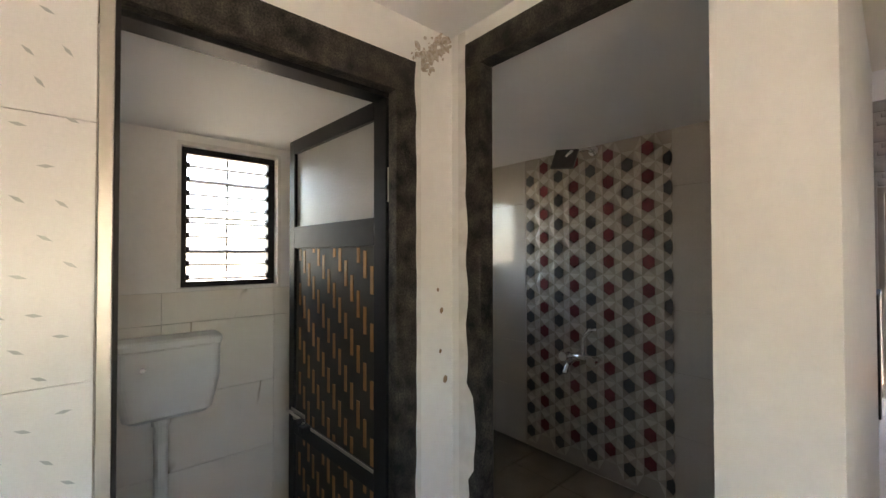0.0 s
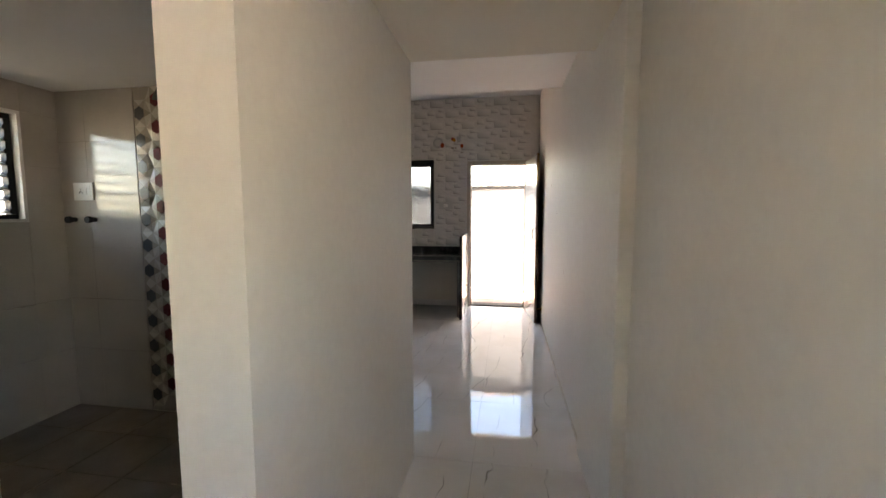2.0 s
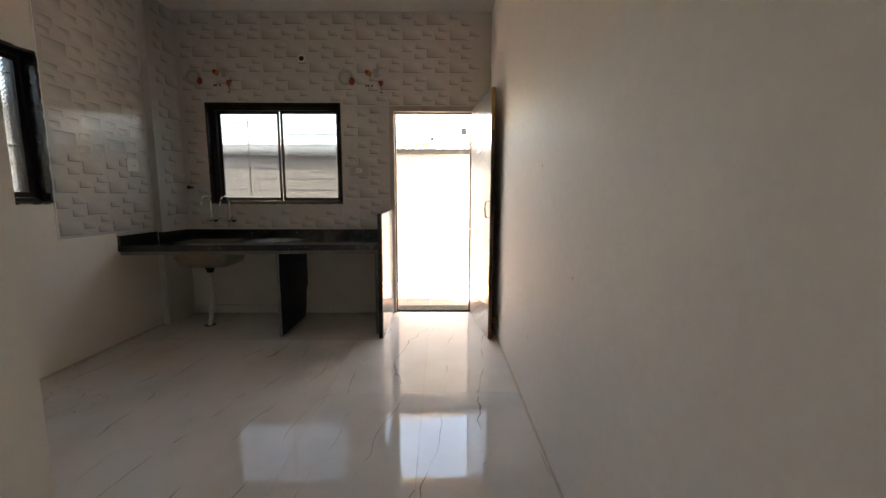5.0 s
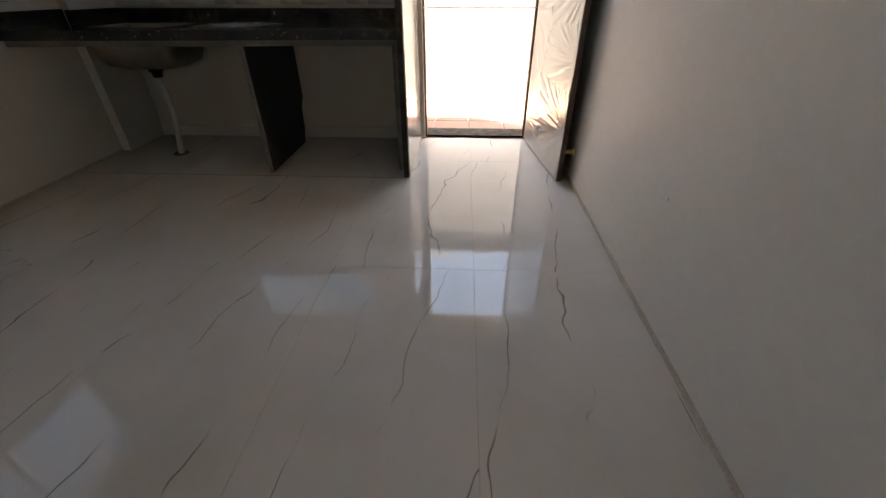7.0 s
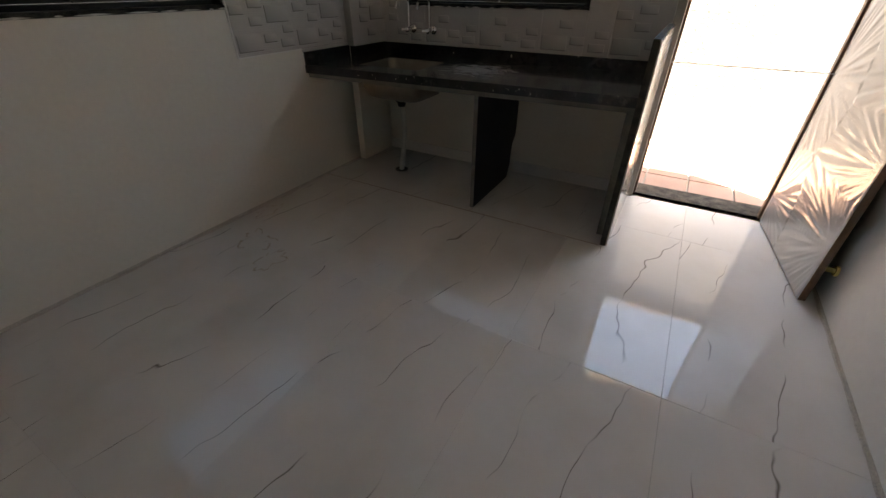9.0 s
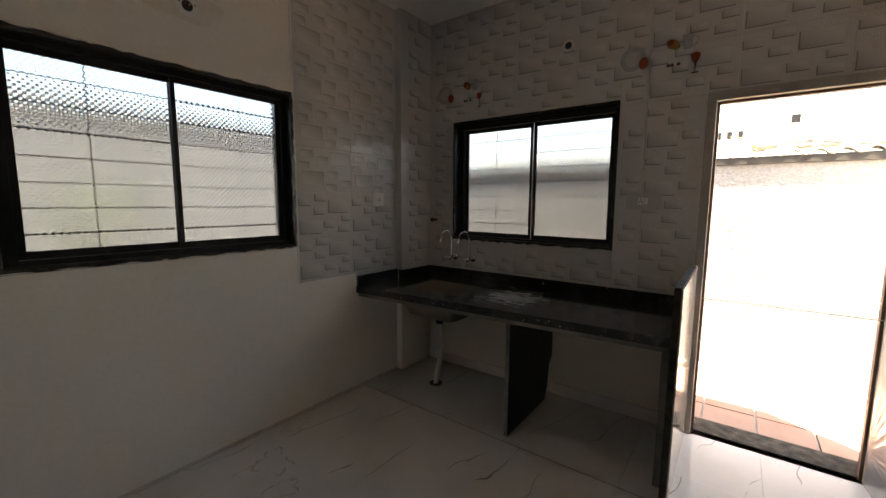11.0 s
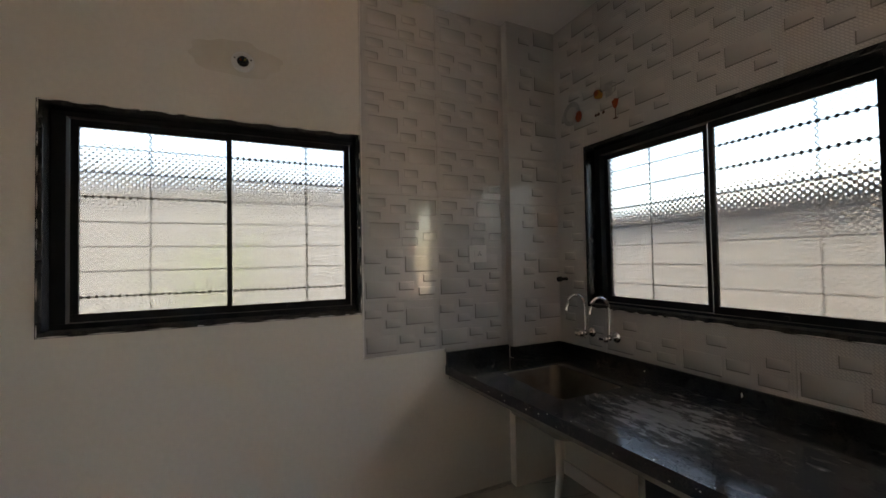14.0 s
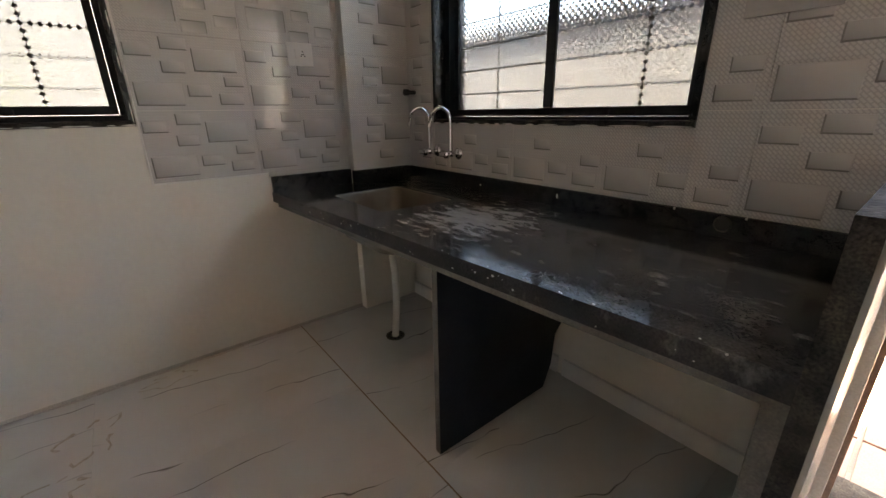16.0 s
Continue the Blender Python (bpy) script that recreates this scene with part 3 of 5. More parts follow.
# ---- floor tiles ----
def tile_grid(parent, xs, ys, z, thick, material, name="floor_tile", gap=0.0007, bev=0.0015):
    cache = {}
    for x0, x1 in zip(xs[:-1], xs[1:]):
        for y0, y1 in zip(ys[:-1], ys[1:]):
            key = (round(x1 - x0, 3), round(y1 - y0, 3))
            if key not in cache:
                w, d = key
                bm = bmesh.new()
                b = bev
                top = [bm.verts.new((sx * (w / 2 - gap - b), sy * (d / 2 - gap - b), 0)) for sx, sy in ((-1, -1), (1, -1), (1, 1), (-1, 1))]
                mid = [bm.verts.new((sx * (w / 2 - gap), sy * (d / 2 - gap), -b)) for sx, sy in ((-1, -1), (1, -1), (1, 1), (-1, 1))]
                low = [bm.verts.new((sx * (w / 2 - gap), sy * (d / 2 - gap), -thick)) for sx, sy in ((-1, -1), (1, -1), (1, 1), (-1, 1))]
                bm.faces.new(top)
                for k in range(4):
                    bm.faces.new((mid[k], mid[(k + 1) % 4], top[(k + 1) % 4], top[k]))
                    bm.faces.new((low[k], low[(k + 1) % 4], mid[(k + 1) % 4], mid[k]))
                me = bpy.data.meshes.new(name)
                bm.to_mesh(me)
                bm.free()
                me.materials.append(material)
                cache[key] = me
            ob = new(name, cache[key])
            ob.location = ((x0 + x1) / 2, (y0 + y1) / 2, z)
            ob.parent = parent


def steps(lo, hi, org, size):
    k = math.ceil((lo - org) / size + 1e-6)
    out = [lo]
    while org + k * size < hi - 1e-6:
        out.append(org + k * size)
        k += 1
    return out + [hi]


# ---- sliding windows ----
def sliding_window(name, label, along, a0, a1, z0, z1, wall, out, panes, pz):
    """A black granite-lined opening with two sliding sashes of patterned glass. along: 'x' or 'y'; wall: plane of the wall face; out: +1 or -1, the way outside."""
    def bx(bm, p0, p1, d0, d1, q0, q1, bev=0.0):
        lo, hi = sorted((wall + out * d0, wall + out * d1))
        if along == 'x':
            add_box(bm, p0, p1, lo, hi, q0, q1, 0, bev)
        else:
            add_box(bm, lo, hi, p0, p1, q0, q1, 0, bev)
    at = ((a0 + a1) / 2, wall, z0) if along == 'x' else (wall, (a0 + a1) / 2, z0)
    w = empty(name, at, label, "window")
    w["kind"] = "structure"
    th = 0.022
    for nm, r in (("sill", (a0, a1, z0, z0 + th)), ("lintel_lining", (a0, a1, z1 - th, z1)),
                  ("jamb_lining", (a0, a0 + th, z0 + th, z1 - th)), ("jamb_lining", (a1 - th, a1, z0 + th, z1 - th))):
        bm = bmesh.new()
        bx(bm, r[0], r[1], -0.014, 0.2, r[2], r[3], 0.002)
        part(nm, bm, GRANITE_ROUGH if nm == "sill" else GRANITE, w, "black granite lining slab")
    # outer track frame
    fz0, fz1, fa0, fa1 = z0 + th, z1 - th, a0 + th, a1 - th
    pd = 0.10
    for nm, r in (("track", (fa0, fa1, fz0, pz[0] - 0.035)), ("track", (fa0, fa1, pz[1] + 0.03, fz1)),
                  ("frame_stile", (fa0, panes[0][0] - 0.03, pz[0] - 0.035, pz[1] + 0.03)), ("frame_stile", (panes[1][1] + 0.03, fa1, pz[0] - 0.035, pz[1] + 0.03))):
        bm = bmesh.new()
        bx(bm, r[0], r[1], 0.055, 0.13, r[2], r[3], 0.0015)
        part(nm, bm, ALU_BLACK, w)
    for k, (p0, p1) in enumerate(panes):
        d = pd if k == 0 else pd - 0.022
        e0 = p0 - 0.028 if k == 0 else p0 - 0.022
        e1 = p1 + 0.028 if k == 1 else p1 + 0.022
        for r in ((e0, e1, pz[0] - 0.034, pz[0]), (e0, e1, pz[1], pz[1] + 0.029), (e0, p0, pz[0], pz[1]), (p1, e1, pz[0], pz[1])):
            bm = bmesh.new()
            bx(bm, r[0], r[1], d - 0.009, d + 0.009, r[2], r[3], 0.0012)
            part("sash_rail", bm, ALU_BLACK, w)
        bm = bmesh.new()
        bx(bm, p0 - 0.004, p1 + 0.004, d - 0.0025, d + 0.0025, pz[0] - 0.004, pz[1] + 0.004)
        pane = part("pane", bm, FROSTED, w, "patterned frosted glass pane")
        pane.visible_shadow = False
    bm = bmesh.new()
    bx(bm, (panes[1][0] + 0.25), (panes[1][0] + 0.27), pd - 0.045, pd - 0.03, pz[0] - 0.03, pz[0] - 0.012, 0.001)
    part("latch", bm, ALU_BLACK, w)
    # steel grille outside the glass
    g = empty("window_grille", at, "thin steel security grille outside the patterned window", "window grille")
    for i in range(7):
        z = pz[1] - 0.075 - 0.113 * i
        p = [(fa0, wall + out * 0.137, z), (fa1, wall + out * 0.137, z)] if along == 'x' else [(wall + out * 0.137, fa0, z), (wall + out * 0.137, fa1, z)]
        part("grille_bar", tube(p, 0.0032, 6), ALU_BLACK, g)
    for a in (panes[0][0] * 0.56 + panes[0][1] * 0.44, panes[1][0] * 0.35 + panes[1][1] * 0.65):
        p = [(a, wall + out * 0.137, fz0), (a, wall + out * 0.137, fz1)] if along == 'x' else [(wall + out * 0.137, a, fz0), (wall + out * 0.137, a, fz1)]
        part("grille_bar", tube(p, 0.0032, 6), ALU_BLACK, g)
    return w


sliding_window("window_back", "black framed sliding window with patterned glass above the counter", 'x', *BW[:2], BW[2], BW[3], 0.0, 1,
               ((-2.818, -2.250), (-2.190, -1.652)), (1.192, 2.022))
sliding_window("window_left", "wide black framed sliding window with patterned glass in a cream wall", 'y', *LW[:2], LW[2], LW[3], XL, -1,
               ((-2.548, -1.978), (-1.955, -1.402)), (1.225, 2.047))

# ---- back door ----
door_frame = empty("door_frame", (-0.68, 0.03, 0), "grey-brown laminate door frame with metal strike plate", "door frame")
door_frame["kind"] = "structure"
for nm, r in (("jamb", (-1.11, -1.062, 0.0, 2.032)), ("jamb", (-0.293, -0.245, 0.0, 2.032)), ("head", (-1.11, -0.245, 2.032, 2.08))):
    part(nm, box(r[0], r[1], -0.014, 0.075, r[2], r[3], 0.003), DOORFRAME, door_frame)
for r in ((-1.062, -1.048, 0.0, 2.018), (-0.307, -0.293, 0.0, 2.018), (-1.062, -0.293, 2.018, 2.032)):
    part("stop_bead", box(r[0], r[1], 0.03, 0.075, r[2], r[3], 0.002), WOODEDGE, door_frame)
part("reveal", box(-1.11, -1.09, 0.075, 0.228, 0, 2.08), PAINT, door_frame)
part("reveal", box(-0.265, -0.245, 0.075, 0.228, 0, 2.08), PAINT, door_frame)
part("reveal", box(-1.09, -0.265, 0.075, 0.228, 2.06, 2.08), PAINT, door_frame)
part("threshold", box(-1.09, -0.265, 0.045, 0.235, -0.02, 0.012, 0.003), GRANITE_ROUGH, door_frame, "dark stone threshold strip")
part("strike_plate", box(-1.0615, -1.0595, 0.0, 0.022, 0.985, 1.06, 0.0005), CHROME, door_frame, "small metal strike plate")
part("hinge_leaf", box(-0.83, -0.79, -0.0155, -0.0135, 2.045, 2.058), SILVER, door_frame)

leaf_w = 0.815
door_leaf = empty("door", (-0.300, -0.005, 0.008), "open wooden back door still wrapped in crumpled plastic film", "door")
ang = math.degrees(math.atan2(0.093, 0.81))
door_leaf.matrix_basis = pose(-0.300, -0.012, 0.008, 0, 0, -90 + ang)


def local_part(name, bm, material, parent, label=""):
    ob = part(name, bm, material, None, label)
    ob.parent = parent
    return ob


local_part("core", box(0, leaf_w, 0.004, 0.034, 0, 2.045, 0.002), WOODEDGE, door_leaf, "brown wooden door edge")
bm = bmesh.new()
nx, nz = 110, 270
FANS = [(leaf_w + .02, .30), (leaf_w + .05, .66), (leaf_w + .02, 1.02), (leaf_w + .06, 1.36), (leaf_w + .01, 1.70), (-.03, .18), (-.04, .85), (-.03, 1.55), (.40, 2.09)]
grid = []
for i in range(nx + 1):
    row = []
    for k in range(nz + 1):
        x, z = leaf_w * i / nx, 2.045 * k / nz
        fx, fz = min(FANS, key=lambda c: math.hypot(x - c[0], z - c[1]) * (.8 if c[0] > .5 else 1.15))
        r, t = math.hypot(x - fx, z - fz), math.atan2(z - fz, x - fx)
        crease = abs(noise.noise(Vector((t * 7.5, r * 2.2, fz * 9)))) + .5 * abs(noise.noise(Vector((t * 19, r * 3.0, fz * 5))))
        edge = min(i, nx - i, k, nz - k)
        d = 0.0 if edge == 0 else -.0008 - .0075 * crease * min(1.0, r * 3.5)
        row.append(bm.verts.new((x, d + 0.0035, z)))
    grid.append(row)
for i in range(nx):
    for k in range(nz):
        bm.faces.new((grid[i][k], grid[i + 1][k], grid[i + 1][k + 1], grid[i][k + 1]))
film = local_part("film", bm, FILM, door_leaf, "crumpled clear protective film over laminate")
for p in film.data.polygons:
    p.use_smooth = True
handle_pts = [(leaf_w - .055, .0, 1.02), (leaf_w - .055, -.02, 1.03), (leaf_w - .05, -.03, 1.09), (leaf_w - .055, -.02, 1.15), (leaf_w - .055, .0, 1.16)]
local_part("handle", tube(handle_pts, .006, 8), SILVER, door_leaf, "slim metal pull handle under the film")
local_part("edge_strip", box(leaf_w, leaf_w + 0.004, 0.006, 0.032, 1.72, 2.045), RAWWOOD, door_leaf, "raw pale wood strip")
local_part("tower_bolt", box(leaf_w - 0.10, leaf_w - 0.085, 0.034, 0.05, 0.10, 0.24, 0.003), CHROME, door_leaf)
stop = empty("door_stop", (-0.14, -0.79, 0.17), "yellow rubber door stop between door and wall", "door stop")
part("stem", tube([(-0.175, -0.77, 0.175), (-0.115, -0.77, 0.175)], 0.012, 12), YELLOW, stop)
part("flange", tube([(-0.127, -0.77, 0.175), (-0.114, -0.77, 0.175)], 0.024, 14), YELLOW, stop)

# ---- counter ----
YFL, YFR = -0.835, -0.705


def counter_front(x):
    return YFL + (YFR - YFL) * (x - XL) / (-1.135 - XL)


def counter_slab(z0, z1, inset, x_to, hole=True):
    bm = bmesh.new()
    xs = [XL + 0.001, -2.935, -2.455, x_to]
    hy = (-0.632, -0.25)
    for i in range(3):
        xa, xb = xs[i], xs[i + 1]
        rows = [("f", hy[0]), (hy[0], hy[1]), (hy[1], 0.0)]
        for j, (ya, yb) in enumerate(rows):
            if i == 1 and j == 1 and hole:
                continue
            if i == 0 and j == 2:
                # notch round the corner column
                q = [(-3.163, ya), (xb, ya), (xb, yb), (-3.163, yb)]
                polys = [q]
            else:
                y1 = (lambda x: counter_front(x) + inset) if ya == "f" else (lambda x, c=ya: c)
                polys = [[(xa, y1(xa)), (xb, y1(xb)), (xb, yb), (xa, yb)]]
                if i == 0 and j == 1:
                    polys = [[(xa, ya), (xb, ya), (xb, -0.387), (xa, -0.387)], [(-3.163, -0.387), (xb, -0.387), (xb, yb), (-3.163, yb)]]
            for poly in polys:
                lo = [bm.verts.new((x, y, z0)) for x, y in poly]
                hi = [bm.verts.new((x, y, z1)) for x, y in poly]
                bm.faces.new(lo)
                bm.faces.new(hi)
                for k in range(4):
                    bm.faces.new((lo[k], lo[(k + 1) % 4], hi[(k + 1) % 4], hi[k]))
    bmesh.ops.remove_doubles(bm, verts=bm.verts, dist=0.0005)
    # drop inner walls between cells
    bm.verts.index_update()
    dup = {}
    for f in bm.faces:
        dup.setdefault(frozenset(v.index for v in f.verts), []).append(f)
    bmesh.ops.delete(bm, geom=[f for fs in dup.values() if len(fs) > 1 for f in fs], context='FACES_ONLY')
    return bm


counter = empty("kitchen_counter", (-2.15, -0.4, 0.0), "black granite kitchen counter on stone slabs, dusty with cement smears", "counter")
part("worktop", counter_slab(0.752, 0.802, 0.0, -1.127), COUNTER, counter, "dusty black granite worktop")
part("base_slab", counter_slab(0.722, 0.750, 0.022, -1.127), STONE_EDGE, counter, "raw grey stone slab under the worktop")
part("upstand", box(-3.163, -1.128, -0.020, -0.0015, 0.8025, 0.873, 0.002), GRANITE, counter, "black granite upstand")
part("upstand", box(XL + 0.0015, XL + 0.022, YFL + 0.004, -0.389, 0.8025, 0.882, 0.002), GRANITE, counter, "black granite upstand")
part("upstand", box(-3.163, -3.145, -0.387, -0.0205, 0.8025, 0.876, 0.002), GRANITE, counter, "black granite upstand")
part("upstand", box(XL + 0.0225, -3.145, -0.382, -0.3875, 0.8025, 0.876, 0.002), GRANITE, counter, "black granite upstand")
# partition under the counter with chipped back corner
bm = bmesh.new()
prof = [(-0.735, 0.001), (-0.145, 0.001), (-0.10, 0.10), (-0.085, 0.25), (-0.03, 0.31), (-0.03, 0.721), (-0.735, 0.721)]
a = [bm.verts.new((-1.993, y, z)) for y, z in prof]
b = [bm.verts.new((-1.967, y, z)) for y, z in prof]
bm.faces.new(a)
bm.faces.new(b)
for k in range(len(prof)):
    f = bm.faces.new((a[k], a[(k + 1) % len(prof)], b[(k + 1) % len(prof)], b[k]))
    f.material_index = 1
part("partition", bm, [SLATE, STONE_EDGE], counter, "black stone partition with a chipped raw edge")
# end slab beside the door
bm = bmesh.new()
prof = [(-0.785, 0.001), (-0.018, 0.001), (-0.018, 1.075), (-0.765, 1.062)]
a = [bm.verts.new((-1.126, y, z)) for y, z in prof]
b = [bm.verts.new((-1.096, y, z)) for y, z in prof]
bm.faces.new(a)
bm.faces.new(b)
for k in range(4):
    bm.faces.new((a[k], a[(k + 1) % 4], b[(k + 1) % 4], b[k]))
part("end_slab", bm, GRANITE_ROUGH, counter, "black granite end slab")
bm = bmesh.new()
prof = [(-0.778, 0.001), (-0.018, 0.001), (-0.018, 1.070), (-0.758, 1.057)]
a = [bm.verts.new((-1.0958, y, z)) for y, z in prof]
b = [bm.verts.new((-1.0888, y, z)) for y, z in prof]
bm.faces.new(a)
bm.faces.new(b)
for k in range(4):
    bm.faces.new((a[k], a[(k + 1) % 4], b[(k + 1) % 4], b[k]))
part("end_cladding", bm, CLAD, counter, "polished pale marble cladding")
part("end_block", box(-1.17, -1.1265, -0.67, -0.60, 0.001, 0.721, 0.003), STONE_EDGE, counter, "rough grey stone support")
part("outlet_hole", tube([(-1.456, -0.0225, 0.845), (-1.456, -0.018, 0.845)], 0.021, 18), DARK, counter)
part("outlet_rim", tube([(-1.456 + 0.0225 * math.cos(t), -0.0235, 0.845 + 0.0225 * math.sin(t)) for t in [k * math.pi / 10 for k in range(21)]], 0.0025, 6), GRANITE_ROUGH, counter)


CHIP = mat("white_putty_drip", (0.62, 0.60, 0.56), 0.8, color2=(0.45, 0.43, 0.40), scale=40)
rnd = random.Random(31)
bm = bmesh.new()
for k in range(44):
    x = XL + .05 + 2.0 * rnd.random()
    y = counter_front(x) - .0002
    top = k % 3 == 0
    at = (x, y + rnd.uniform(.002, .02), .8022) if top else (x, y, rnd.uniform(.756, .800))
    w = rnd.uniform(.001, .004)
    sc_ = (w * rnd.uniform(1, 2.6), w, .0008) if top else (w * rnd.uniform(.6, 1.6), .0008, w * rnd.uniform(.6, 1.3))
    bmesh.ops.create_icosphere(bm, subdivisions=1, radius=1.0, matrix=Matrix.LocRotScale(at, None, sc_))
for x, z, h in ((-2.06, .842, .012), (-2.52, .83, .005), (-1.60, .87, .006), (-1.40, .872, .005)):
    bmesh.ops.create_icosphere(bm, subdivisions=1, radius=1.0, matrix=Matrix.LocRotScale((x, -.0203, z), None, (.004, .001, h)))
drips = part("putty_drips", bm, CHIP, counter, "white putty specks on the black edge")
drips["kind"] = "stuff"


# ---- sink ----
def rounded(cx, cy, hx, hy, r, z, n=5):
    out = []
    for sx, sy, a0 in ((1, 1, 0), (-1, 1, 90), (-1, -1, 180), (1, -1, 270)):
        for k in range(n + 1):
            t = radians(a0 + 90 * k / n)
            out.append((cx + sx * (hx - r) + r * math.cos(t), cy + sy * (hy - r) + r * math.sin(t), z))
    return out


def loft(bm, loops, cap=False):
    rings = [[bm.verts.new(p) for p in lp] for lp in loops]
    for r0, r1 in zip(rings[:-1], rings[1:]):
        n = len(r0)
        for k in range(n):
            bm.faces.new((r0[k], r0[(k + 1) % n], r1[(k + 1) % n], r1[k]))
    if cap:
        bm.faces.new(rings[-1])


sink = empty("kitchen_sink", (-2.695, -0.44, 0.6), "stainless steel single bowl sink under the black counter", "sink")
bm = bmesh.new()
sc = (-2.695, -0.441)
loft(bm, [rounded(*sc, .236, .187, .03, .7995), rounded(*sc, .232, .183, .05, .790), rounded(*sc, .226, .177, .055, .66), rounded(*sc, .208, .16, .06, .61),
          rounded(*sc, .16, .11, .06, .587), rounded(*sc, .03, .03, .029, .578)], True)
part("bowl", bm, STEEL, sink, "", True)
bm = bmesh.new()
loft(bm, [rounded(*sc, .2395, .1905, .03, .7985), rounded(*sc, .2385, .1895, .05, .66), rounded(*sc, .22, .172, .06, .60), rounded(*sc, .168, .118, .06, .575), rounded(*sc, .035, .035, .034, .568)], True)
part("bowl_underside", bm, STEEL_DULL, sink, "dull stained steel underside", True)
part("drain_cup", tube([(sc[0], sc[1], .580), (sc[0], sc[1], .5785)], .034, 18), CHROME, sink)
wx = sc[0] - .025
part("waste_nut", tube([(wx, sc[1], .572), (wx, sc[1], .545), (wx, sc[1], .542), (wx, sc[1], .51)], .03, 16, [.042, .042, .032, .026]), DARK, sink, "dark plastic waste coupling")
pts = [(wx, sc[1], .53), (wx + .004, sc[1] + .003, .47), (wx + .012, sc[1] + .006, .40), (wx + .006, sc[1] + .010, .30), (wx - .018, sc[1] + .016, .16), (-2.768, -0.421, .004)]
part("waste_pipe", tube(pts, .019, 14), PVC, sink, "white ribbed plastic waste pipe")
dr = empty("floor_drain", (-2.77, -0.42, 0.002), "small round steel floor drain grating under the sink", "floor drain")
part("grating", tube([(-2.77, -0.42, 0.0005), (-2.77, -0.42, 0.004)], .052, 24), STEEL, dr)
for k in range(10):
    t = k * math.pi / 5
    part("slot", tube([(-2.77 + .036 * math.cos(t), -0.42 + .036 * math.sin(t), .0042), (-2.77 + .036 * math.cos(t), -0.42 + .036 * math.sin(t), .0046)], .006, 8), DARK, dr)


# ---- taps ----
def swan_tap(x, z, lean):
    t = empty("swan_neck_tap", (x, -0.01, z), "chrome swan-neck wall tap above the sink", "tap", "kitchen taps")
    part("flange", tube([(x, -0.009, z), (x, -0.014, z), (x, -0.022, z)], .03, 20, [.031, .030, .017]), CHROME, t, "", True)
    part("body", tube([(x, -0.02, z), (x, -0.085, z)], .013, 14), CHROME, t, "", True)
    part("valve", tube([(x, -0.085, z), (x, -0.10, z), (x, -0.105, z)], .018, 14, [.019, .019, .012]), CHROME, t, "", True)
    part("handle", box(x - .038, x + .005, -0.112, -0.10, z - .010, z + .010, .004), CHROME, t)
    pts = [(x, -0.062, z), (x, -0.062, z + .02), (x, -0.062, z + .155)]
    for k in range(1, 10):
        a = math.pi * k / 10
        pts.append((x - lean * .052 * (1 - math.cos(a)), -0.062 - .052 * (1 - math.cos(a)), z + .155 + .075 * math.sin(a)))
    pts.append((x - lean * .104, -0.062 - .104, z + .155))
    pts.append((x - lean * .106, -0.062 - .108, z + .138))
    part("spout", tube(pts, .0085, 12), CHROME, t, "", True)
    part("nozzle", tube([pts[-2], pts[-1]], .011, 12), CHROME, t)
    return t


swan_tap(-2.88, 0.975, .35)
swan_tap(-2.70, 0.972, .35)
ns = empty("wall_pipe_stub", (-3.10, -0.01, 1.29), "dark capped pipe stub on the tiled wall", "pipe stub")
part("nipple", tube([(-3.085, -0.008, 1.29), (-3.085, -0.06, 1.29)], .011, 12), DARK, ns)
part("cap", tube([(-3.085, -0.055, 1.29), (-3.085, -0.08, 1.29)], .017, 8), DARK, ns)


# ---- sockets ----
def socket(name, place, w, h, label, cover=SWITCH):
    """place(a, b, d): a along the wall, b up, d off it."""
    at = place(0, 0, 0)
    s = empty(name, at, label, "switch socket")

    def bx(a0, a1, b0, b1, d0, d1, nm, m, bev=.001):
        bm = bmesh.new()
        p, q = Vector(place(a0, b0, d0)), Vector(place(a1, b1, d1))
        add_box(bm, min(p.x, q.x), max(p.x, q.x), min(p.y, q.y), max(p.y, q.y), min(p.z, q.z), max(p.z, q.z), 0, bev)
        return part(nm, bm, m, s)
    bx(-w / 2, w / 2, -h / 2, h / 2, .008, .017, "cover_plate", cover, .003)
    bx(-w / 2 + .018, w / 2 - .018, -h / 2 + .016, h / 2 - .016, .0172, .0185, "module_frame", cover, .0004)
    bx(-.028, .006, -.022, .022, .0186, .0205, "socket_face", SWITCH, .0006)
    for a, b in ((-.011, .012), (-.020, -.008), (-.002, -.008), (-.015, -.001), (-.007, -.001)):
        bx(a - .0028, a + .0028, b - .0028, b + .0028, .0206, .0212, "pin_hole", DARK, 0)
    bx(.011, .028, -.020, .020, .0186, .0225, "rocker", SWITCH, .0015)
    return s


socket("wall_socket", lambda a, b, d: (XL + d, -0.605 + a * -1, 1.462 + b), .125, .105, "white switch socket on the embossed tiled wall")
socket("wall_socket", lambda a, b, d: (-1.415 + a, -d, 1.46 + b), .20, .105, "wide white switch socket on the embossed tiled wall", TILE_FACE)

